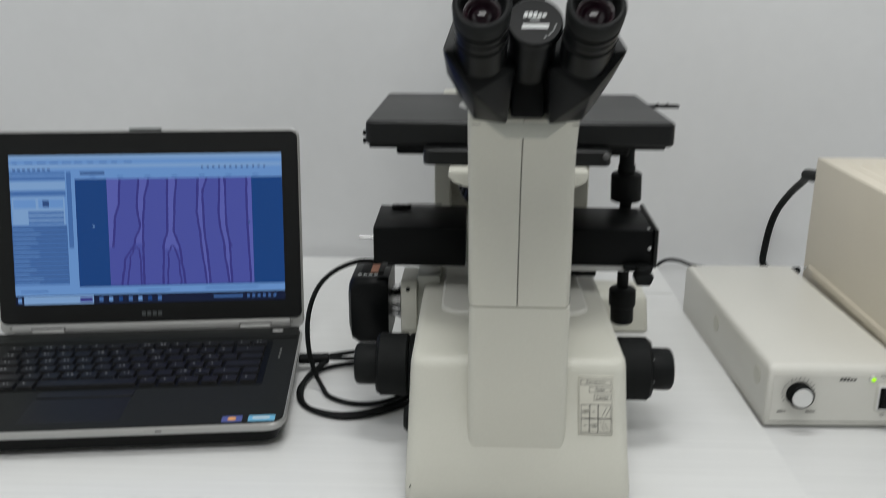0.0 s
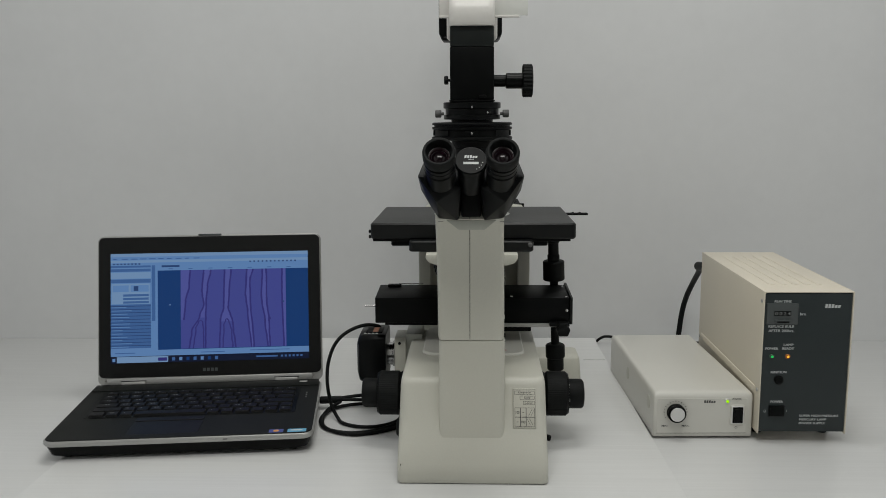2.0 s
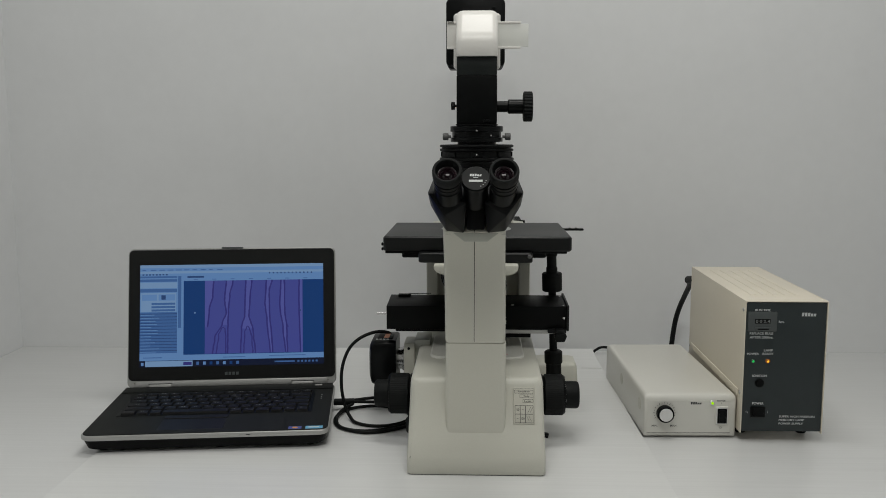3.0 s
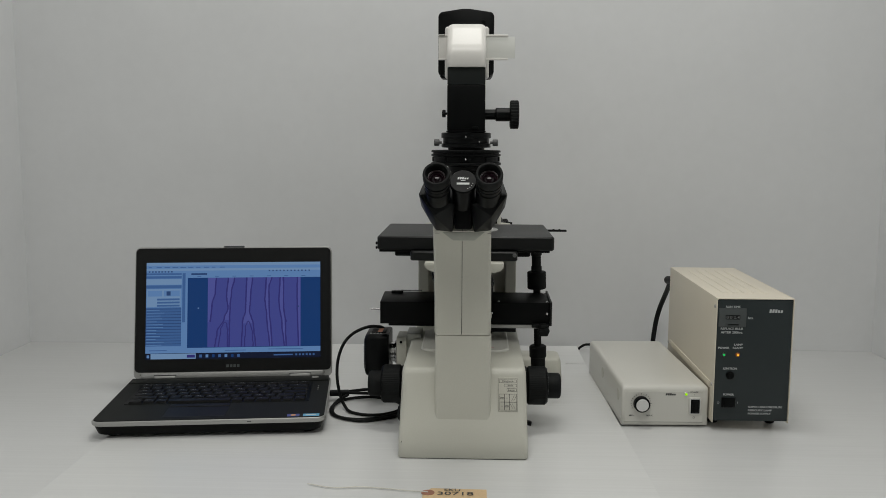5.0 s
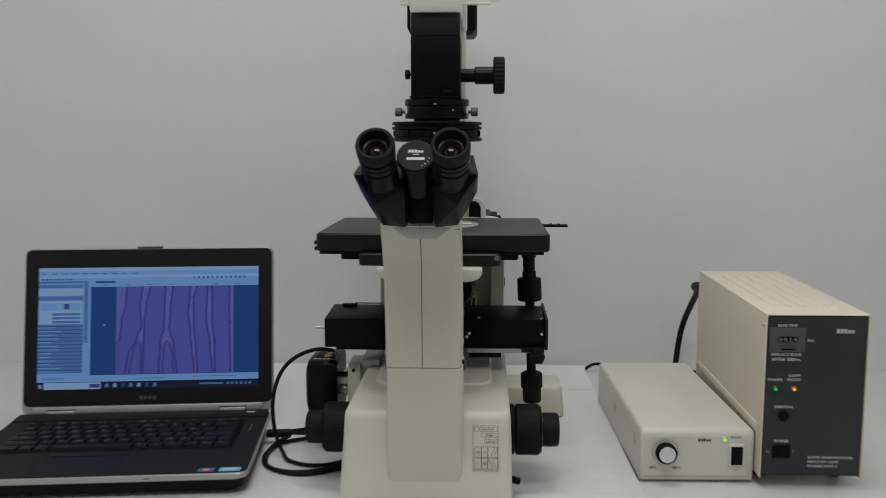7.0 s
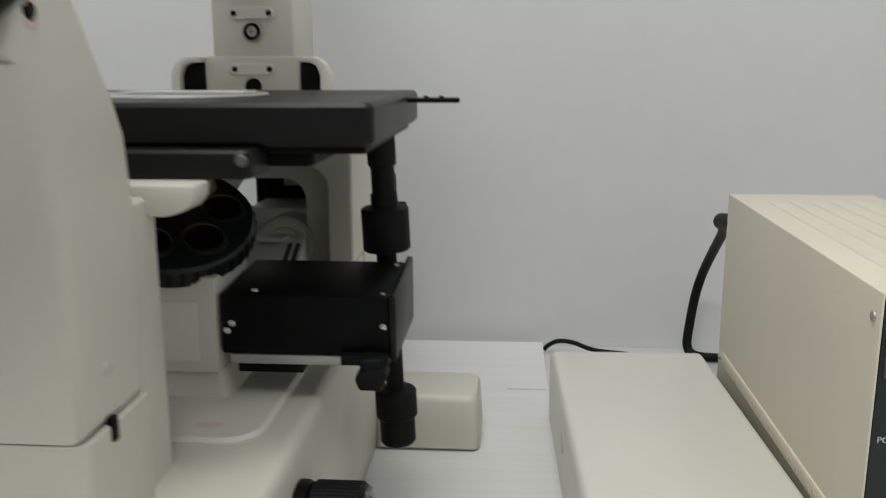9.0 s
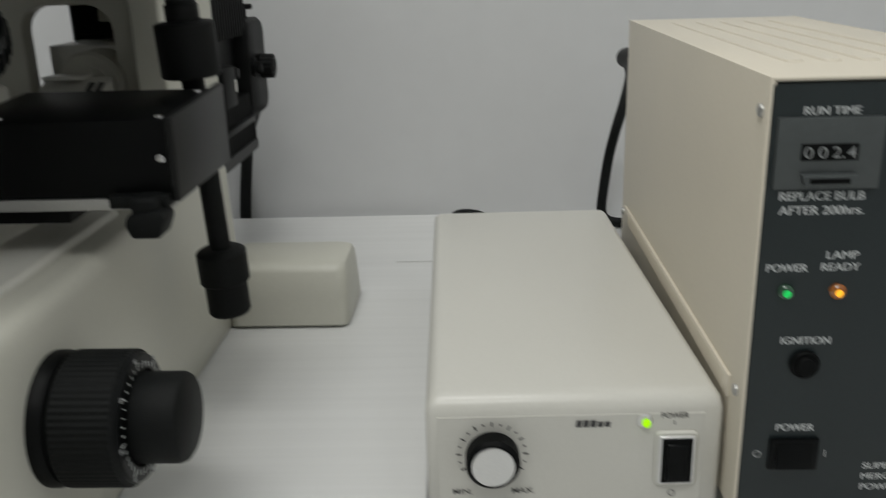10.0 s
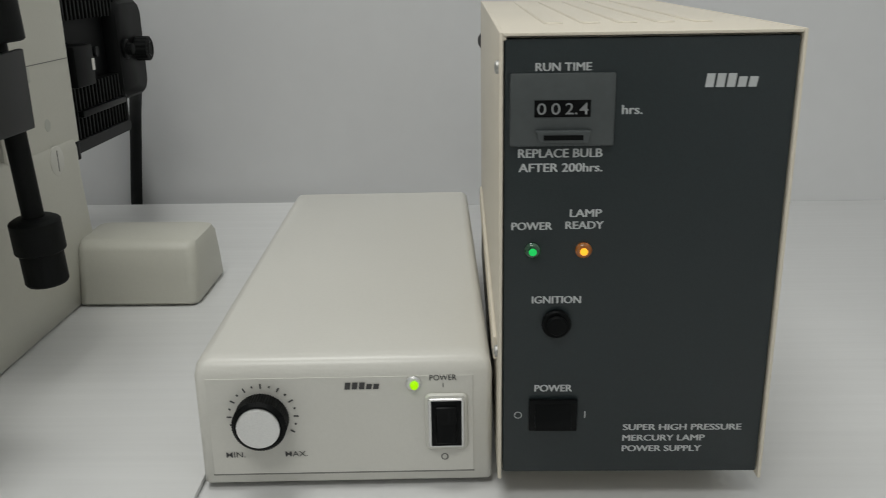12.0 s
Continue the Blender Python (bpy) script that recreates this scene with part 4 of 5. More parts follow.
# camera on the left port
pc = part("port_camera", loft([rounded(-0.070 / 2, 0.070 / 2, -0.036, 0.036, 0.008, 0.0), rounded(-0.0365, 0.0365, -0.0375, 0.0375, 0.009, 0.003), rounded(-0.0365, 0.0365, -0.0375, 0.0375, 0.009, 0.031), rounded(-0.034, 0.034, -0.035, 0.035, 0.012, 0.039), rounded(-0.026, 0.026, -0.027, 0.027, 0.012, 0.0425)],
                              Matrix.Translation((-0.0130, 0.921, 0.0985)) @ pose(0, 0, 0, 0, -90, 0)), SATIN, scope, "black digital camera on the side port", smooth=45)
part("camera_plate", box(-0.043, -0.019, 0.900, 0.932, 0.1340, 0.1362, 0.0006), BLACK, pc)
part("camera_badge", box(-0.033, -0.025, 0.902, 0.928, 0.1360, 0.1366, 0.0002), TAG_EYE, pc)
for k in range(4):
    part("print_bar", box(-0.045 + 0.0055 * k, -0.0415 + 0.0055 * k, 0.8955, 0.8985, 0.1348, 0.1352, 0), INK_WHITE, pc, smooth=0)
part("camera_flange", join(rod((-0.0145, 0.921, 0.0985), (0.000, 0.921, 0.0985), 0.017, 0.0005), rod((-0.005, 0.921, 0.0985), (-0.002, 0.921, 0.0985), 0.019, 0.0005)), STEEL, pc)
ad = part("port_adapter", prism([(0.895, 0.069), (0.947, 0.069), (0.950, 0.077), (0.950, 0.122), (0.944, 0.129), (0.898, 0.129), (0.892, 0.122), (0.892, 0.077)], "x", -0.001, 0.016, 0.002), IVORY, scope, "ivory camera port adapter")
part("adapter_block", box(0.0155, 0.040, 0.900, 0.955, 0.070, 0.134, 0.002), PAD, scope)
part("adapter_screw", rod((0.0068, 0.8925, 0.1215), (0.0068, 0.8905, 0.1215), 0.0022, 0.0003, 14), BLACK, ad)

# mercury lamp house behind the frame
epi = part("rear_lamp_house", box(0.096, 0.186, 1.121, 1.268, 0.108, 0.300, 0.006, 3), BLACK, scope, "black finned lamp house at the back")
tag = part("rating_label", box(0.1090, 0.1400, 1.1203, 1.1212, 0.2272, 0.2480, 0.0002, 1), IVORY_LIGHT, epi, "pale rating label")
for k, w in enumerate((0.014, 0.020, 0.017)):
    part("print_bar", flat(0.1120, 0.1120 + w, 1.1200, 0.2300 + 0.0055 * k, 0.2318 + 0.0055 * k), INK_DARK, tag, smooth=0)
part("mounting_flange", box(0.150, 0.1990, 1.1195, 1.1270, 0.104, 0.302, 0.0015), BLACK, epi)
for k in range(16):
    part("cooling_fin", box(0.1855, 0.1945, 1.1300 + 0.0072 * k, 1.1332 + 0.0072 * k, 0.206, 0.298, 0.0004, 1), BLACK, epi)
    part("cooling_fin", box(0.1855, 0.1955, 1.1300 + 0.0068 * k, 1.1330 + 0.0068 * k, 0.1165, 0.158, 0.0004, 1), BLACK, epi)
part("fin_rail", loft([rounded(1.127, 1.240, 0.1080, 0.1170, 0.004, 0.184), rounded(1.127, 1.240, 0.1080, 0.1170, 0.004, 0.1970)], SIDEWAYS), SATIN, epi)
part("fin_rail", box(0.1855, 0.1985, 1.142, 1.232, 0.1330, 0.1385, 0.0015), SATIN, epi)
part("fin_rail", box(0.1855, 0.1965, 1.234, 1.240, 0.112, 0.158, 0.0015), SATIN, epi)
part("lamp_bracket", box(0.184, 0.2035, 1.128, 1.163, 0.157, 0.188, 0.002), BLACK, epi)
part("bracket_screw", rod((0.199, 1.171, 0.181), (0.2035, 1.171, 0.181), 0.0042, 0.0008, 20), SATIN, epi)
part("bracket_tag", box(0.2036, 0.2040, 1.157, 1.1615, 0.168, 0.177, 0), WHITE_PLASTIC, epi, smooth=0)
sock = part("lamp_socket", loft([rounded(1.232, 1.294, 0.136, 0.216, 0.012, 0.172), rounded(1.230, 1.296, 0.134, 0.218, 0.013, 0.176), rounded(1.230, 1.296, 0.134, 0.218, 0.013, 0.1935), rounded(1.233, 1.293, 0.137, 0.215, 0.012, 0.1970)], SIDEWAYS), BLACK, scope, "black lamp socket cover", smooth=45)
part("socket_seat", rod((0.1960, 1.246, 0.177), (0.2000, 1.246, 0.177), 0.0085, 0.0008, 28), SATIN, sock)
for y, z, r, h in ((1.246, 0.177, 0.0050, 0.008), (1.276, 0.175, 0.0108, 0.012)):
    part("socket_knob", ribbed((0.1968, y, z), (1, 0, 0), r, h, 16, 0.0006, 0.0008), RUBBER, sock)
part("knob_recess", lathe([(0.0050, 0.0), (0.0062, 0.0006), (0.0070, 0.0)], (0.2088, 1.276, 0.175), (1, 0, 0), 24), SATIN, sock)
part("socket_thumbscrew", join(rod((0.188, 1.262, 0.216), (0.188, 1.262, 0.226), 0.0030, 0.0005, 16), rod((0.188, 1.262, 0.2255), (0.188, 1.262, 0.2300), 0.0085, 0.001, 20)), BLACK, sock)
part("rear_foot", loft([rounded(0.2040, 0.2925, 1.075, 1.150, 0.006, Z0), rounded(0.2035, 0.2940, 1.073, 1.151, 0.008, Z0 + 0.002), rounded(0.2035, 0.2932, 1.077, 1.149, 0.008, 0.026), rounded(0.2035, 0.2920, 1.081, 1.146, 0.008, 0.0440), rounded(0.2035, 0.2905, 1.085, 1.143, 0.008, 0.0485), rounded(0.2035, 0.2855, 1.091, 1.138, 0.007, 0.0505)]), IVORY, scope, "ivory outrigger foot", smooth=45)

part("paint_chip", box(0.2825, 0.2833, 1.0768, 1.0790, 0.0190, 0.0225, 0), INK_DARK, scope, smooth=0)

# ---- laptop ----
PLACE.append(Matrix.Translation((-0.2751, 0.7465, 0.004)) @ pose(0, 0, 0, 0, 0, 6.85))
laptop = thing("laptop", (0, 0.12, 0.0), "open black laptop with silver edge showing a purple specimen image", "laptop")
W = 0.1765
for x in (-0.148, 0.148):
    for y in (0.024, 0.212):
        part("rubber_foot", rod((x, y, -0.0002), (x, y, 0.0050), 0.007, 0.0006, 20), RUBBER, laptop)
part("bottom_case", loft([rounded(-W + 0.012, W - 0.012, 0.010, 0.232, 0.012, 0.0040), rounded(-W + 0.008, W - 0.008, 0.005, 0.236, 0.014, 0.0065), rounded(-W + 0.003, W - 0.003, 0.0015, 0.2395, 0.015, 0.0195)]), BLACK, laptop, smooth=40)
part("silver_rim", loft([rounded(-W + 0.002, W - 0.002, 0.001, 0.240, 0.015, 0.0196), rounded(-W, W, 0, 0.2405, 0.016, 0.0215), rounded(-W, W, 0, 0.2405, 0.016, 0.0255), rounded(-W + 0.0015, W - 0.0015, 0.0012, 0.2395, 0.015, 0.0270)]), SILVER, laptop, "satin silver edge strip", smooth=40)
part("palm_rest", loft([rounded(-W + 0.0022, W - 0.0022, 0.002, 0.238, 0.014, 0.0268), rounded(-W + 0.0030, W - 0.0030, 0.003, 0.2375, 0.014, 0.0282)]), DECK, laptop, smooth=40)
part("rear_strip", box(-W + 0.004, W - 0.004, 0.206, 0.2365, 0.0280, 0.0298, 0.001), DECK, laptop)
part("front_latch", box(0.020, 0.048, -0.0008, 0.001, 0.0218, 0.0246, 0.0004), SILVER, laptop)
part("front_mark", box(0.058, 0.064, -0.0006, 0.001, 0.0228, 0.0240, 0.0002), INK_DARK, laptop, smooth=0)
part("trackpad", slab(-0.072, 0.022, 0.014, 0.064, 0.0281, 0.0284, 0.003, 0.0001), KEYCAP, laptop)
part("pad_buttons", slab(-0.072, 0.022, 0.066, 0.080, 0.0281, 0.0292, 0.003, 0.0004), KEYCAP, laptop)
well = part("keyboard", slab(-0.148, 0.146, 0.084, 0.197, 0.0279, 0.0287, 0.004, 0.0002), BLACK, laptop, "black keyboard with pale legends")
key_meshes = {}
ROWS = [[1.0] * 16, [1.0] * 13 + [1.8], [1.4] + [1.0] * 12 + [1.4], [1.7] + [1.0] * 11 + [2.1], [2.2] + [1.0] * 10 + [1.6, 1.0], [1.2, 1.0, 1.0, 5.2, 1.0, 1.0, 1.2, 1.0, 1.0, 1.0]]
legend_mesh = bpy.data.meshes.new("key_legend")
legend_mesh.from_pydata([(-0.0008, -0.0011, 0), (0.0008, -0.0011, 0), (0.0008, 0.0011, 0), (-0.0008, 0.0011, 0)], [], [(0, 1, 2, 3)])
legend_mesh.materials.append(KEY_INK)
for r, row in enumerate(ROWS):
    unit = 0.284 / sum(row)
    x, yc, d = -0.143, 0.1870 - 0.0184 * r, (0.0105 if r == 0 else 0.0150)
    for k, w in enumerate(row):
        size = (round(w * unit - 0.0022, 4), d)
        if size not in key_meshes:
            bm = loft([rounded(-size[0] / 2, size[0] / 2, -d / 2, d / 2, 0.0012, 0.0, 2), rounded(-size[0] / 2 + 0.0012, size[0] / 2 - 0.0012, -d / 2 + 0.0010, d / 2 - 0.0012, 0.0014, 0.0030, 2)])
            key_meshes[size] = bpy.data.meshes.new("key")
            bm.to_mesh(key_meshes[size])
            bm.free()
            key_meshes[size].materials.append(KEYCAP)
        key = new("key", key_meshes[size])
        key.parent = well
        key.matrix_basis = PLACE[-1] @ Matrix.Translation((x + w * unit / 2, yc, 0.0287))
        lx, ly = x + w * unit * 0.5 - 0.0035, yc + 0.0012
        for a in range(random.choice((0, 1, 1, 1, 2))):
            sx = random.uniform(0.0010, 0.0022)
            ox = lx + 0.0038 * a
            mark = new("key_legend", legend_mesh)
            mark.parent = well
            mark.matrix_basis = PLACE[-1] @ Matrix.Translation((ox + sx / 2, ly, 0.0319)) @ Matrix.Diagonal((sx / 0.0016, 1, 1, 1))
        x += w * unit
part("power_button", slab(0.142, 0.155, 0.221, 0.226, 0.0297, 0.0308, 0.002, 0.0004), SILVER, laptop)
for k in range(3):
    part("status_mark", box(0.1560, 0.1580, 0.150 + 0.010 * k, 0.1545 + 0.010 * k, 0.0282, 0.0284, 0), INK_GREY, laptop, smooth=0)
part("square_sticker", slab(0.1175, 0.1365, 0.0045, 0.0160, 0.0281, 0.0285, 0.001, 0.0001), BLUE, laptop, "small blue sticker")
part("sticker_glow", slab(0.1230, 0.1310, 0.0070, 0.0135, 0.0284, 0.0287, 0.003, 0.0001), ORANGE, laptop)
part("chip_sticker", slab(0.1420, 0.1670, 0.0045, 0.0160, 0.0281, 0.0285, 0.001, 0.0001), SKY_BLUE, laptop, "small light blue sticker")
part("sticker_bar", slab(0.1460, 0.1620, 0.0090, 0.0125, 0.0284, 0.0287, 0.001, 0.0001), INK_WHITE, laptop)
# lid: x across, z up along the lid, -y its face
PLACE.append(PLACE[-1] @ Matrix.Translation((0.0018, 0.2405, 0.0265)) @ pose(0, 0, 0, -12.1, 0, 0))
LH = 0.2362
lid = part("lid", turned(slab(-W + 0.0020, W - 0.0006, 0.0, LH, -0.0085, 0.0, 0.010, 0.0018), pose(0, 0, 0, 90, 0, 0)), SILVER, laptop, "laptop lid with silver rim")
part("bezel", turned(slab(-W + 0.0040, W - 0.0028, 0.0125, LH - 0.0025, -0.0012, 0.0022, 0.008, 0.0009), pose(0, 0, 0, 90, 0, 0)), BEZEL, lid)
part("hinge_bar", box(-W + 0.016, W - 0.016, -0.0022, 0.010, 0.0005, 0.0120, 0.002), SILVER, lid)
for x in (-0.119, 0.119):
    hinge = part("hinge", box(x - 0.0185, x + 0.0185, -0.0046, 0.010, -0.0015, 0.0066, 0.0022), SILVER, lid)
    part("hinge_gap", box(x - 0.0195, x + 0.0195, -0.0036, 0.006, 0.0064, 0.0074, 0.0002), BLACK, hinge, smooth=0)
part("lid_latch", box(-0.018, 0.018, -0.001, 0.006, LH - 0.001, LH + 0.0016, 0.0006), GREY, lid)
for x in (-0.162, 0.162):
    part("lid_mark", rod((x, -0.0005, 0.0080), (x, -0.0024, 0.0080), 0.0012, 0.0001, 12), INK_GREY, lid)
for k in range(4):
    part("logo_bar", flat(-0.012 + 0.0062 * k, -0.0075 + 0.0062 * k, -0.00245, 0.0195, 0.0245), GREY, lid, smooth=0)
SX0, SX1, SZ0, SZ1 = -0.1540, 0.1550, 0.0350, 0.2078


def patch(u0, u1, v0, v1, layer, mat, name, slim=0.0):
    """A glowing area of the display: u from its left edge, v from its top edge, both 0 to 1."""
    px, pz = lambda u: SX0 + u * (SX1 - SX0), lambda v: SZ1 - v * (SZ1 - SZ0)
    return part(name, flat(px(u0), px(u1), -0.00225 - 0.00005 * layer, pz(v1), pz(v0)), mat, screen, smooth=0)


screen = part("display", flat(SX0, SX1, -0.00225, SZ0, SZ1), S_LIGHT, lid, "lit laptop display with specimen image")
patch(0.0, 1.0, 0.0, 0.030, 1, S_PALE, "title_bar")
patch(0.0, 1.0, 0.062, 0.085, 1, S_PALE, "tool_row")
patch(0.235, 1.0, 0.160, 0.885, 1, S_CANVAS, "canvas")
patch(0.350, 0.885, 0.160, 0.880, 2, S_TISSUE, "specimen_image")
patch(0.0, 0.20, 0.110, 0.128, 1, S_PANEL, "panel_bar")
patch(0.0, 0.20, 0.140, 0.165, 1, S_PANEL, "panel_bar")
patch(0.0, 0.20, 0.172, 0.228, 1, S_PALE, "panel_field")
patch(0.0, 0.20, 0.235, 0.268, 1, S_PANEL, "panel_bar")
patch(0.005, 0.195, 0.275, 0.460, 1, S_PALE, "panel_field")
patch(0.010, 0.090, 0.290, 0.350, 2, S_LIGHT, "panel_button")
patch(0.100, 0.190, 0.290, 0.350, 2, S_LIGHT, "panel_button")
patch(0.115, 0.138, 0.298, 0.342, 3, S_LINE, "panel_icon")
for k in range(3):
    patch(0.062, 0.190, 0.372 + 0.032 * k, 0.392 + 0.032 * k, 2, S_PANEL, "panel_field")
patch(0.0, 0.20, 0.465, 0.865, 1, S_PANEL, "panel_list")
for k in range(13):
    patch(0.0, 0.20, 0.478 + 0.030 * k, 0.484 + 0.030 * k, 2, S_LINE, "list_line")
    patch(0.004, 0.02 + random.uniform(0.03, 0.09), 0.489 + 0.030 * k, 0.495 + 0.030 * k, 2, S_LIGHT, "list_text")
patch(0.205, 0.222, 0.11, 0.62, 1, S_PANEL, "scroll_bar")
patch(0.255, 0.345, 0.112, 0.130, 1, S_LINE, "file_tab")
for k in range(7):
    patch(0.29 + 0.1 * k, 0.312 + 0.1 * k, 0.142, 0.149, 1, S_PANEL, "ruler_mark")
for k in range(8):
    patch(0.012 + 0.018 * k, 0.022 + 0.018 * k, 0.089, 0.102, 1, S_LINE, "tool_icon")
for k in range(12):
    patch(0.70 + 0.021 * k, 0.708 + 0.021 * k, 0.082, 0.096, 1, S_LINE, "tool_icon")
for k in range(10):
    patch(0.012 + 0.045 * k, 0.012 + 0.045 * k + random.uniform(0.018, 0.034), 0.046, 0.054, 1, S_PANEL, "menu_word")
patch(0.0, 1.0, 0.938, 1.0, 1, S_BAR, "taskbar")
patch(0.030, 0.285, 0.942, 0.997, 2, S_PALE, "search_field")
patch(0.235, 0.28, 0.955, 0.985, 3, S_FIBRE, "search_icon")
for k in range(7):
    patch(0.305 + 0.036 * k, 0.320 + 0.036 * k, 0.955, 0.985, 2, (S_PANEL, S_LIGHT, S_CANVAS)[k % 3], "task_icon")
patch(0.008, 0.022, 0.955, 0.985, 2, S_LIGHT, "start_icon")
patch(0.73, 0.84, 0.962, 0.976, 2, S_PANEL, "tray_text")
for k in range(6):
    patch(0.855 + 0.02 * k, 0.866 + 0.02 * k, 0.960, 0.978, 2, S_PANEL, "tray_icon")
patch(0.02, 0.12, 0.905, 0.913, 1, S_PANEL, "status_text")
patch(0.45, 0.57, 0.912, 0.919, 1, S_PANEL, "status_text")
patch(0.70, 0.90, 0.905, 0.912, 1, S_PANEL, "status_text")
patch(0.293, 0.300, 0.470, 0.482, 2, S_PALE, "pointer")
patch(0.868, 0.876, 0.46, 0.475, 5, S_LINE, "dark_speck")


def fibre(points, width, mat, layer, name):
    """A wavy band down the specimen image through (u, v) points."""
    bm = bmesh.new()
    prev = None
    n = 14
    for k in range((len(points) - 1) * n + 1):
        i, f = min(k // n, len(points) - 2), (k - min(k // n, len(points) - 2) * n) / n
        s = f * f * (3 - 2 * f)
        u = points[i][0] + s * (points[i + 1][0] - points[i][0]) + 0.0022 * noise.noise(Vector((k * 0.35, points[0][0] * 40, 0)))
        v = points[i][1] + f * (points[i + 1][1] - points[i][1])
        w = width * (1 + 0.35 * noise.noise(Vector((k * 0.5, points[0][0] * 30, 5))))
        x, z = SX0 + u * (SX1 - SX0), SZ1 - v * (SZ1 - SZ0)
        now = [bm.verts.new((x + q * w * (SX1 - SX0), -0.00225 - 0.00005 * layer, z)) for q in (-0.5, 0.5)]
        if prev:
            bm.faces.new((prev[0], prev[1], now[1], now[0]))
        prev = now
    part(name, bm, mat, screen, smooth=0)


def at(points, v):
    """Where a line through (u, v) points stands at height v."""
    for (u0, v0), (u1, v1) in zip(points, points[1:]):
        if v <= v1:
            f = max(0.0, (v - v0) / (v1 - v0))
            return u0 + (u1 - u0) * f * f * (3 - 2 * f)
    return points[-1][0]


def between(a, b, v0, v1, mat, layer, name):
    """A band of the specimen image between two of its lines."""
    bm, prev = bmesh.new(), None
    for k in range(25):
        v = v0 + (v1 - v0) * k / 24
        z = SZ1 - v * (SZ1 - SZ0)
        now = [bm.verts.new((SX0 + at(p, v) * (SX1 - SX0), -0.00225 - 0.00005 * layer, z)) for p in (a, b)]
        if prev:
            bm.faces.new((prev[0], prev[1], now[1], now[0]))
        prev = now
    part(name, bm, mat, screen, smooth=0)


LINE = [((0.398, 0.16), (0.393, 0.31), (0.375, 0.44), (0.366, 0.62)),
        ((0.467, 0.16), (0.458, 0.36), (0.466, 0.48), (0.444, 0.59), (0.405, 0.72), (0.393, 0.88)),
        ((0.503, 0.16), (0.486, 0.31), (0.478, 0.46), (0.475, 0.65), (0.474, 0.88)),
        ((0.573, 0.16), (0.569, 0.36), (0.567, 0.50), (0.550, 0.63), (0.545, 0.88)),
        ((0.605, 0.16), (0.595, 0.38), (0.590, 0.50), (0.613, 0.66), (0.626, 0.88)),
        ((0.686, 0.16), (0.678, 0.38), (0.690, 0.57), (0.706, 0.88)),
        ((0.717, 0.16), (0.702, 0.26), (0.702, 0.42), (0.720, 0.88)),
        ((0.766, 0.16), (0.760, 0.42), (0.778, 0.66), (0.790, 0.88)),
        ((0.785, 0.16), (0.786, 0.42), (0.797, 0.66), (0.802, 0.88)),
        ((0.866, 0.16), (0.865, 0.40), (0.872, 0.88))]
for a, c, v0, v1 in ((1, 2, 0.16, 0.60), (3, 4, 0.16, 0.64), (5, 6, 0.16, 0.88), (7, 8, 0.16, 0.88)):
    between(LINE[a], LINE[c], v0, v1, S_BRIGHT, 3, "pale_fibre")
between(((0.351, 0.16), (0.351, 0.62)), LINE[0], 0.16, 0.62, S_BRIGHT, 3, "pale_fibre")
between(LINE[9], ((0.884, 0.16), (0.884, 0.88)), 0.16, 0.88, S_BRIGHT, 3, "pale_fibre")
for line in LINE:
    fibre(line, 0.0085, S_FIBRE, 4, "dark_fibre")
for arch in (((0.413, 0.88), (0.425, 0.70), (0.440, 0.635), (0.450, 0.620)), ((0.450, 0.620), (0.460, 0.640), (0.464, 0.72), (0.464, 0.88)),
             ((0.562, 0.88), (0.567, 0.68), (0.576, 0.625), (0.584, 0.612)), ((0.584, 0.612), (0.594, 0.640), (0.606, 0.72), (0.611, 0.88))):
    fibre(arch, 0.0065, S_FIBRE, 4, "dark_fibre")
fibre(((0.797, 0.60), (0.803, 0.63)), 0.010, S_FIBRE, 5, "dark_spot")
PLACE.pop()
PLACE.pop()

# ---- mercury lamp power supply ----
PX0, PX1, PY0, PY1, PZ0, PZ1 = 0.5045, 0.6242, 0.826, 1.148, 0.0156, 0.2132
PLACE.append(Matrix.Translation((0, PY0, 0)) @ pose(0, 0, 0, 0.4, 0, 0) @ Matrix.Translation((0, -PY0, 0)))
psu = thing("lamp_power_supply", ((PX0 + PX1) / 2, (PY0 + PY1) / 2, 0.0), "tall cream metal power supply with a dark grey front panel", "power supply")
cover_t = 0.0016
part("cover_side", box(PX0, PX0 + cover_t, PY0 - 0.002, PY1, PZ0 - 0.002, PZ1, 0.0005), CREAM, psu)
part("cover_side", box(PX1 - cover_t, PX1, PY0 - 0.002, PY1, PZ0 - 0.002, PZ1, 0.0005), CREAM, psu)
top = part("cover_top", box(PX0 + cover_t, PX1 - cover_t, PY0 - 0.002, PY1, PZ1 - cover_t, PZ1 - 0.0002, 0.0005), CREAM, psu)
part("cover_corner", box(PX0 + 0.0002, PX0 + 0.003, PY0 - 0.0015, PY1 - 0.001, PZ1 - 0.0035, PZ1 - 0.0002, 0.0012, 3), CREAM, psu)
for k in range(5):
    x = PX0 + 0.022 + 0.0165 * k
    part("vent_ridge", slab(x, x + 0.0085, 0.872, 1.112, PZ1 - 0.0008, PZ1 + 0.0006, 0.004, 0.0006, 4), CREAM, top)
part("chassis", box(PX0 + 0.002, PX1 - 0.002, PY0 + 0.004, PY1 - 0.002, PZ0, PZ1 - 0.002, 0.0005), CREAM, psu)
front = part("front_panel", box(PX0 + 0.0022, PX1 - 0.0022, PY0 - 0.0008, PY0 + 0.004, PZ0 + 0.001, PZ1 - 0.0026, 0.0008), PANEL, psu, "dark grey front panel with white lettering")
part("side_ledge", box(PX0 - 0.0016, PX0 + 0.0003, 0.842, 1.130, 0.0655, 0.0765, 0.0006), CREAM, psu)
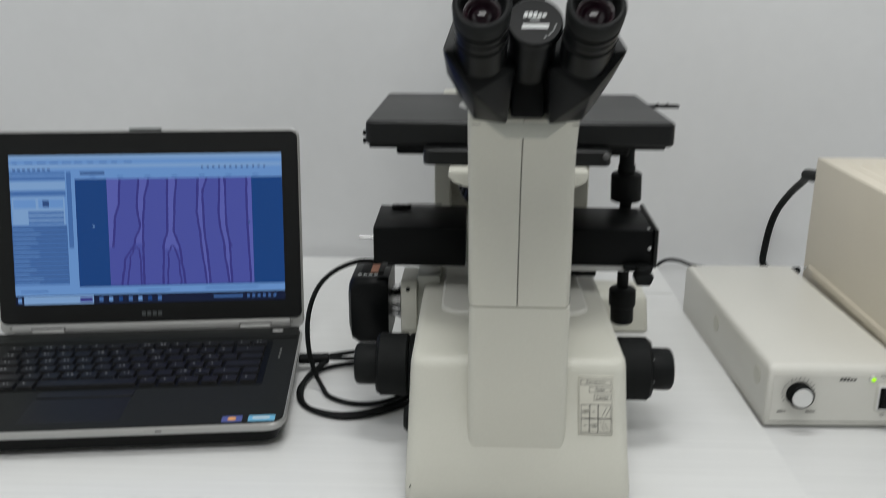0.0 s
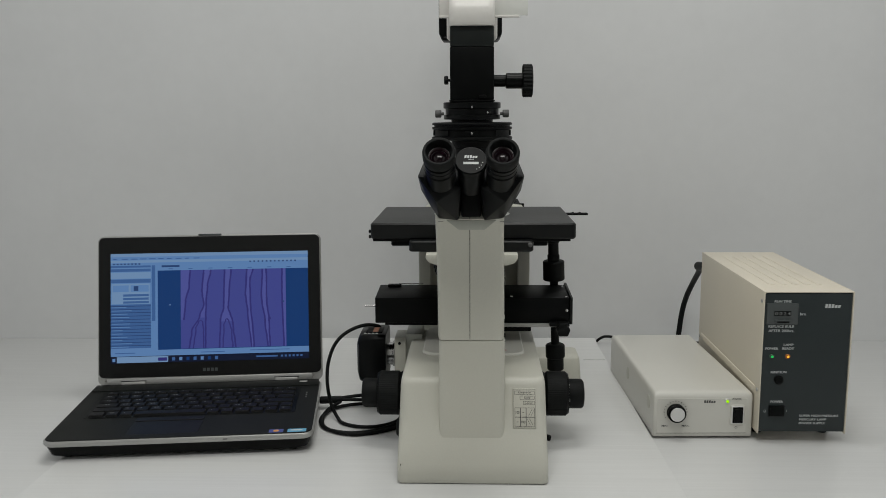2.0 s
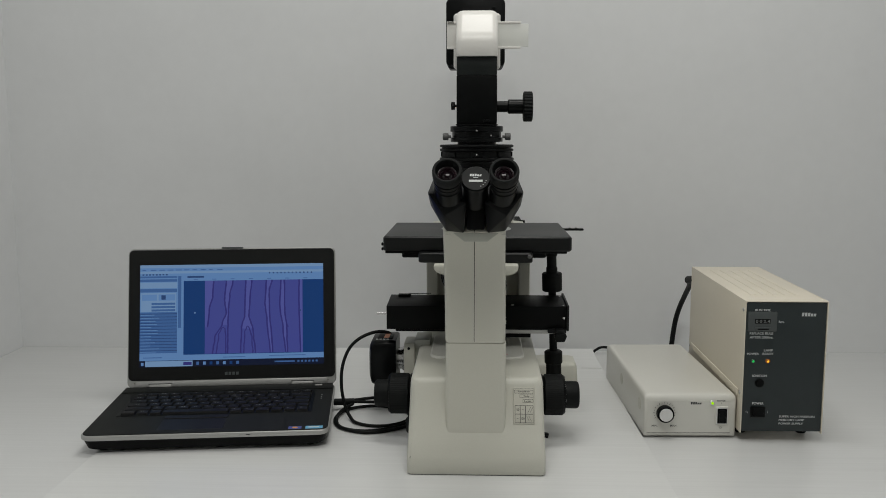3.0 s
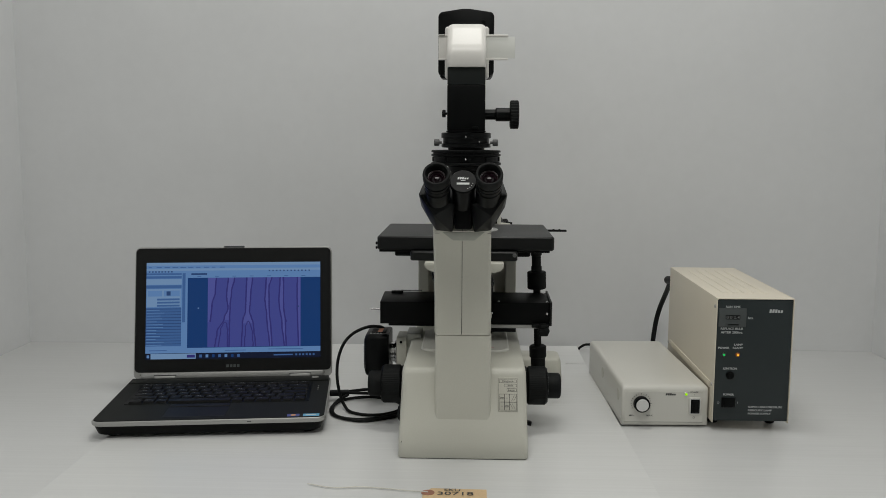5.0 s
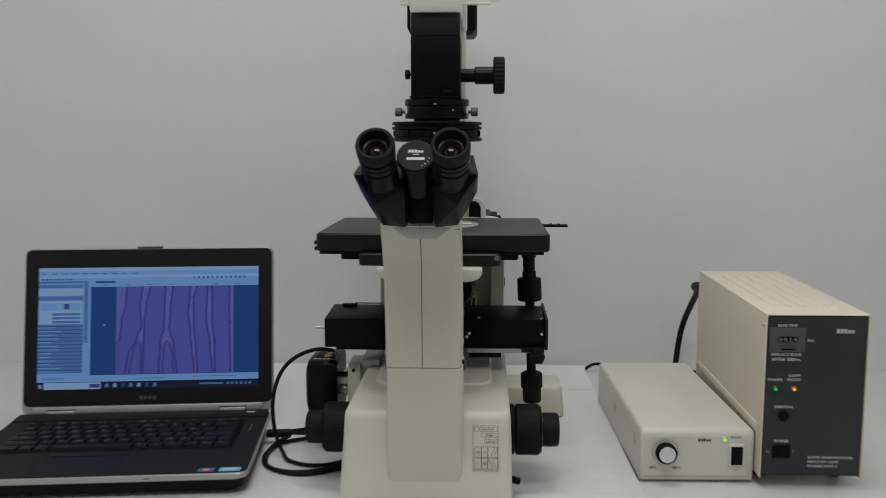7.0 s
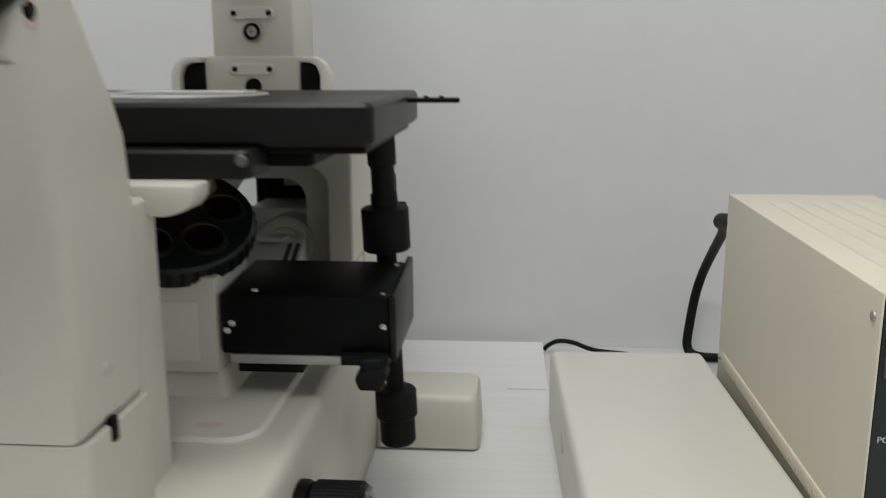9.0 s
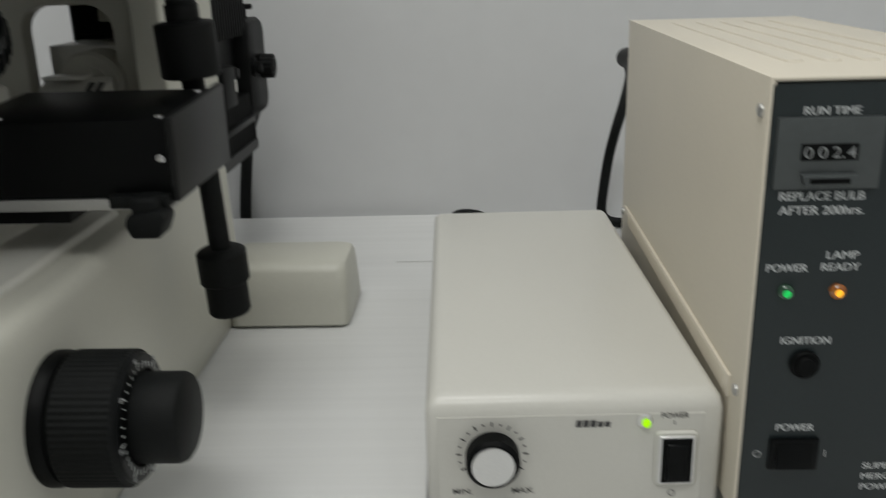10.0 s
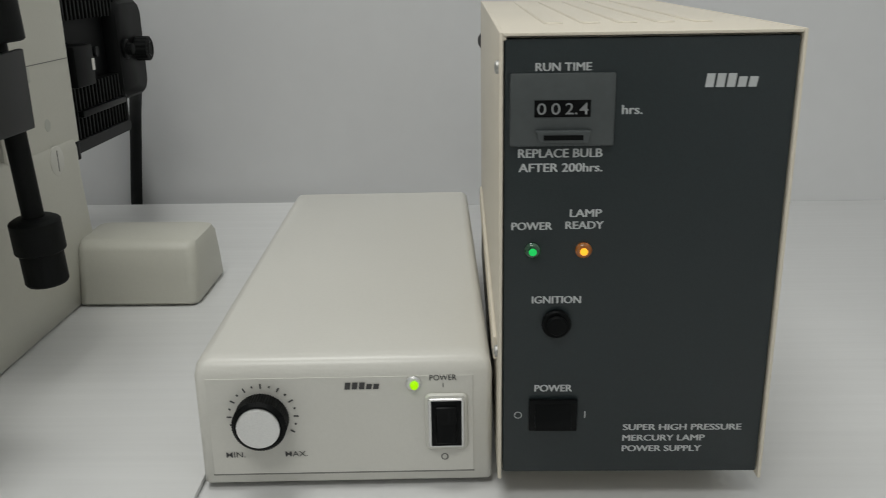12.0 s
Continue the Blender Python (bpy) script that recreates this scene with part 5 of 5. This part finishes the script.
for k in range(60):
    part("ledge_slot", box(PX0 - 0.0019, PX0 - 0.0014, 0.850 + 0.0044 * k, 0.8515 + 0.0044 * k, 0.0668, 0.0752, 0), CREAM, psu, smooth=0)
for y, z in ((0.8320, 0.1990), (0.8335, 0.0735), (1.142, 0.0685)):
    part("side_screw", lathe([(0.0028, 0), (0.0026, 0.0010), (0.0012, 0.0016), (0, 0.0016)], (PX0, y, z), (-1, 0, 0), 18), SILVER, psu)
for x in (PX0 + 0.014, PX1 - 0.014):
    for y in (PY0 + 0.045, PY1 - 0.03):
        part("rubber_foot", rod((x, y, 0.0002), (x, y, PZ0), 0.008, 0.001, 20), RUBBER, psu)
FY = PY0 - 0.0008
for word, x0, x1, z0, z1 in (("RUN TIME", 0.5180, 0.5400, 0.1980, 0.2012), ("hrs.", 0.5528, 0.5608, 0.1805, 0.1842), ("REPLACE BULB", 0.5115, 0.5455, 0.1632, 0.1668), ("AFTER 200hrs.", 0.5117, 0.5457, 0.1572, 0.1608),
                             ("POWER", 0.5090, 0.5258, 0.1325, 0.1358), ("LAMP", 0.5332, 0.5462, 0.1380, 0.1412), ("READY", 0.5315, 0.5472, 0.1328, 0.1360), ("IGNITION", 0.5180, 0.5388, 0.0995, 0.1028), ("POWER", 0.5198, 0.5362, 0.0575, 0.0608),
                             ("SUPER HIGH PRESSURE", 0.5598, 0.6125, 0.0380, 0.0410), ("MERCURY LAMP", 0.5598, 0.5965, 0.0326, 0.0356), ("POWER SUPPLY", 0.5598, 0.5952, 0.0272, 0.0302)):
    writing(word, x0 + 0.0010, x1 + 0.0010, FY - 0.0002, z0, z1, INK_PALE, front, bold=0.00016)
logo_bars(0.5860, 0.6072, FY - 0.0002, 0.1908, 0.1962, INK_PALE, front)
part("off_mark", ring_flat(0.5135, FY - 0.0002, 0.0458, 0.0017, 0.0003), INK_WHITE, front, smooth=0)
part("on_mark", flat(0.5432, 0.5436, FY - 0.0002, 0.0442, 0.0476), INK_WHITE, front, smooth=0)
meter = part("hour_meter", box(0.5088, 0.5506, FY - 0.0022, FY + 0.001, 0.1682, 0.1972, 0.0006), GREY, psu, "grey hour meter with white digits")
part("counter_window", box(0.5185, 0.5410, FY - 0.0026, FY - 0.0016, 0.1800, 0.1868, 0.0002), BLACK, meter)
for k, digit in enumerate(("0", "0", "2.", "4")):
    x = 0.5196 + 0.0056 * k
    writing(digit, x, x + (0.0036 if digit != "2." else 0.0048), FY - 0.0028, 0.1811, 0.1857, DIGIT, meter, "digit")
part("counter_ledge", prism([(0.5190, 0.1748), (0.5412, 0.1748), (0.5400, 0.1702), (0.5204, 0.1702)], "y", FY - 0.0050, FY - 0.0015, 0.0005), GREY, meter)
part("counter_slot", box(0.5222, 0.5380, FY - 0.0053, FY - 0.0046, 0.1712, 0.1732, 0), BLACK, meter, smooth=0)
for x, glass, led in ((0.5188, GLASS_G, LED_GREEN), (0.5402, GLASS_O, LED_ORANGE)):
    bezel = part("led_bezel", lathe([(0, 0.0), (0.0035, 0.0), (0.0035, 0.0012), (0.0028, 0.0022), (0.0020, 0.0026), (0, 0.0028)], (x, FY, 0.1236), (0, -1, 0), 28), glass, psu)
    part("led_core", lathe([(0.0017, 0.0026), (0.0012, 0.0032), (0, 0.0034)], (x, FY, 0.1234), (0, -1, 0), 20), led, bezel, "lit indicator lamp")
part("ignition_button", join(rod((0.5295, FY, 0.0905), (0.5295, FY - 0.0030, 0.0905), 0.0063, 0.0006), rod((0.5295, FY - 0.003, 0.0905), (0.5295, FY - 0.0048, 0.0905), 0.0044, 0.0006)), BLACK, psu, "round black ignition button")
rk = part("power_switch", box(0.5182, 0.5398, FY - 0.0020, FY, 0.0385, 0.0540, 0.0006), SATIN, psu, "black rocker switch")
part("rocker", prism([(FY - 0.0018, 0.0405), (FY - 0.0050, 0.0405), (FY - 0.0034, 0.0462), (FY - 0.0022, 0.0520), (FY - 0.0018, 0.0520)], "x", 0.5210, 0.5370, 0.0005), SATIN, rk)

PLACE.pop()

# ---- lamp control box ----
PLACE.append(Matrix.Translation((0.4335, 0.8385, 0.0)) @ pose(0, 0, 0, 0, 0, 1.6))
ctrl = thing("lamp_control_box", (0, 0.16, 0.0), "low ivory control box with a silver dial and lit green lamp", "control box")
HW = 0.0690
part("case", loft([rounded(-HW + 0.001, HW - 0.001, 0.001, 0.322, 0.002, 0.0035), rounded(-HW, HW, 0.0, 0.323, 0.003, 0.0045), rounded(-HW, HW, 0.0, 0.323, 0.003, 0.0600), rounded(-HW + 0.0008, HW - 0.0008, 0.0016, 0.322, 0.004, 0.0645), rounded(-HW + 0.0030, HW - 0.0030, 0.0045, 0.319, 0.005, 0.0670), rounded(-HW + 0.006, HW - 0.006, 0.008, 0.316, 0.005, 0.0678)]), BOX_IVORY, ctrl, smooth=50)
face = part("face_plate", box(-0.0635, 0.0600, -0.0005, 0.0005, 0.0090, 0.0585, 0), BOX_IVORY, ctrl)
part("plate_seam", box(-0.064, 0.0605, -0.0004, 0.0006, 0.0082, 0.0088, 0), INK_GREY, ctrl, smooth=0)
for x in (-0.055, 0.055):
    for y in (0.02, 0.30):
        part("rubber_foot", rod((x, y, 0.0002), (x, y, 0.0038), 0.007, 0.0005, 20), RUBBER, ctrl)
for y, z in ((0.030, 0.0450), (0.175, 0.0425)):
    part("side_plug", lathe([(0.0, 0.0006), (0.0082, 0.0006), (0.0088, 0.0002), (0.0096, 0.0004), (0.0100, -0.0004)], (-HW, y, z), (-1, 0, 0), 36), IVORY, ctrl)
KX, KZ2 = -0.0383, 0.0393
for k in range(17):
    a = radians(210 - 15 * k)
    r0, r1 = (0.0145, 0.0168) if k % 2 == 0 else (0.0152, 0.0162)
    w = 0.0004 if k % 2 == 0 else 0.0005
    m = Matrix.Translation((KX, -0.0008, KZ2)) @ Euler((0, -a, 0)).to_matrix().to_4x4()
    part("scale_tick", box(r0, r1, -0.0001, 0.0001, -w / 1.2, w / 1.2, 0, 1, m), INK_DARK, face, smooth=0)
dial = part("dial_skirt", ribbed((KX, -0.0006, KZ2), (0, -1, 0), 0.0126, 0.0112, 60, 0.0003, 0.0014), BLACK, ctrl, "black dial with fine knurling")
part("dial_face", lathe([(0.0099, 0.0), (0.0099, 0.0010), (0.0093, 0.0014), (0, 0.0014)], (KX, -0.0116, KZ2), (0, -1, 0), 48), SPUN, dial, "spun aluminium dial face")
for word, x0, x1, z0, z1 in (("MIN.", -0.0570, -0.0480, 0.0180, 0.0208), ("MAX.", -0.0290, -0.0185, 0.0180, 0.0208), ("POWER", 0.0400, 0.0525, 0.0563, 0.0592)):
    writing(word, x0, x1, -0.0009, z0, z1, INK_DARK, face)
part("on_mark", flat(0.0460, 0.0464, -0.0009, 0.0528, 0.0550), INK_DARK, face, smooth=0)
part("off_mark", ring_flat(0.0465, -0.0009, 0.0165, 0.0017, 0.0004), INK_DARK, face, smooth=0)
logo_bars(0.0005, 0.0170, -0.0009, 0.0525, 0.0560, INK_DARK, face)
led = part("led_bezel", lathe([(0.0036, 0), (0.0036, 0.0008), (0.0028, 0.0014), (0, 0.0014)], (0.0325, -0.0006, 0.0552), (0, -1, 0), 28), SPUN, ctrl)
part("led_core", lathe([(0.0021, 0.0012), (0.0018, 0.0028), (0.0010, 0.0036), (0, 0.0038)], (0.0329, -0.0006, 0.0546), (0, -1, 0), 24), LED_LIME, led, "lit lime-green lamp")
swp = part("power_switch", turned(slab(0.0375, 0.0575, 0.0208, 0.0498, 0, 0.0022, 0.003, 0.0008), pose(0, 0, 0, 90, 0, 0)), IVORY_LIGHT, ctrl, "black rocker switch in a silver frame")
part("switch_frame", turned(slab(0.0390, 0.0560, 0.0226, 0.0480, 0.0015, 0.0034, 0.0015, 0.0004), pose(0, 0, 0, 90, 0, 0)), SPUN, swp)
part("switch_bed", box(0.0404, 0.0546, -0.0040, -0.0030, 0.0238, 0.0468, 0.0004), BLACK, swp)
part("rocker", prism([(-0.0038, 0.0255), (-0.0060, 0.0262), (-0.0044, 0.0350), (-0.0052, 0.0440), (-0.0038, 0.0446)], "x", 0.0428, 0.0522, 0.0005), SATIN, swp)
PLACE.pop()

# ---- cables ----
usb = thing("camera_cable", (-0.05, 0.90, 0.004), "coiled black camera cable between laptop and microscope", "cable")
part("cord", tube([(-0.024, 0.936, 0.131), (-0.030, 0.932, 0.138), (-0.050, 0.925, 0.1400), (-0.074, 0.918, 0.131), (-0.091, 0.912, 0.114), (-0.1005, 0.905, 0.087), (-0.1015, 0.900, 0.056), (-0.0960, 0.898, 0.026), (-0.087, 0.892, 0.0095), (-0.075, 0.873, 0.0066), (-0.049, 0.859, 0.0066), (-0.022, 0.862, 0.0066), (0.002, 0.884, 0.0066), (0.004, 0.920, 0.0066), (-0.020, 0.950, 0.0066),
                   (-0.060, 0.958, 0.0070), (-0.098, 0.935, 0.0078), (-0.111, 0.897, 0.0066), (-0.104, 0.862, 0.0066), (-0.087, 0.843, 0.0066), (-0.057, 0.8345, 0.0066), (-0.024, 0.846, 0.0066), (0.006, 0.874, 0.0080), (0.014, 0.915, 0.0066), (-0.006, 0.958, 0.0066)], 0.0026), RUBBER, usb)
part("cord", tube([(-0.090, 0.948, 0.0175), (-0.066, 0.951, 0.0160), (-0.040, 0.957, 0.0140), (-0.010, 0.966, 0.0110), (0.012, 0.972, 0.0068)], 0.0026), RUBBER, usb)
part("cord", tube([(-0.090, 0.944, 0.0150), (-0.104, 0.925, 0.0105), (-0.1085, 0.893, 0.0085), (-0.101, 0.858, 0.0075), (-0.082, 0.838, 0.0070), (-0.052, 0.8285, 0.0066), (-0.020, 0.840, 0.0066), (0.010, 0.868, 0.0066), (0.016, 0.912, 0.0066)], 0.0026), RUBBER, usb)
part("cord", tube([(-0.090, 0.952, 0.0185), (-0.062, 0.960, 0.0200), (-0.036, 0.968, 0.0190), (-0.006, 0.976, 0.0150), (0.012, 0.982, 0.0100)], 0.0026), RUBBER, usb)
part("plug", box(-0.122, -0.088, 0.940, 0.954, 0.0130, 0.0215, 0.002, 3, Matrix.Translation((-0.1, 0.947, 0)) @ pose(0, 0, 0, 0, 0, 6) @ Matrix.Translation((0.1, -0.947, 0))), RUBBER, usb, "moulded black plug")
lead = thing("lamp_supply_cable", (0.495, 1.22, 0.004), "thick black cable from the power supply to the bench", "cable")
part("cord", tube([(0.5165, 1.129, 0.190), (0.5120, 1.155, 0.189), (0.5130, 1.190, 0.181), (0.5235, 1.240, 0.163), (0.5285, 1.295, 0.134), (0.5275, 1.335, 0.100), (0.5230, 1.346, 0.070), (0.5185, 1.346, 0.035), (0.5170, 1.343, 0.014), (0.5240, 1.336, 0.0060), (0.545, 1.330, 0.0052), (0.57, 1.335, 0.0052)], 0.0050), RUBBER, lead)
part("plug", join(rod((0.5180, 1.1285, 0.190), (0.5130, 1.150, 0.190), 0.0095, 0.002), rod((0.5140, 1.148, 0.190), (0.5105, 1.194, 0.183), 0.0078, 0.002)), BLACK, lead, "black locking plug")
thin = thing("control_box_cable", (0.40, 1.30, 0.004), "thin black cable behind the control box", "cable")
part("cord", tube([(0.486, 1.166, 0.020), (0.494, 1.195, 0.012), (0.492, 1.270, 0.0035), (0.460, 1.334, 0.0032), (0.415, 1.344, 0.0060), (0.390, 1.346, 0.0140), (0.373, 1.347, 0.0150), (0.362, 1.349, 0.0090), (0.3575, 1.350, 0.0040)], 0.0026), RUBBER, thin)
epi_lead = thing("lamp_house_cable", (0.215, 1.235, 0.004), "thick black cable hanging from the rear lamp house", "cable")
part("cord", tube([(0.1880, 1.270, 0.140), (0.1850, 1.290, 0.136), (0.1760, 1.314, 0.126), (0.1620, 1.345, 0.103), (0.1520, 1.364, 0.072), (0.1460, 1.3700, 0.038), (0.1430, 1.3708, 0.012), (0.1425, 1.3710, 0.0008)], 0.0060), RUBBER, epi_lead)

# ---- price tag on a string ----
tag = thing("paper_tag", (0.105, 0.53, 0.004), "manila paper tag with handwriting lying on the sheet", "tag")
TZ = 0.0042
part("card", prism([(0.063, 0.540), (0.073, 0.562), (0.145, 0.560), (0.145, 0.494), (0.073, 0.492), (0.063, 0.514)], "z", TZ, TZ + 0.0005, 0), TAG, tag)
part("eyelet", lathe([(0.0, 0.0009), (0.0085, 0.0009), (0.0085, 0.0)], (0.0695, 0.547, TZ), (0, 0, 1), 24), TAG_EYE, tag, "brown reinforcing ring")
LIE = Matrix.Translation((0, 0, TZ + 0.0012)) @ Matrix(((1, 0, 0, 0), (0, 0, 1, 0), (0, 0, 0, 0), (0, 0, 0, 1)))
writing("SKU", 0.0900, 0.1110, 0, 0.5520, 0.5598, INK_DARK, tag, "handwriting", LIE)
writing("30718", 0.0820, 0.1280, 0, 0.5390, 0.5495, INK_DARK, tag, "handwriting", LIE)
part("string", tube([(0.0695, 0.547, 0.0058), (0.045, 0.550, 0.0056), (0.015, 0.556, 0.0056), (-0.020, 0.560, 0.0056), (-0.055, 0.556, 0.0056), (-0.090, 0.568, 0.0056)], 0.0008, 8), STRING, tag)
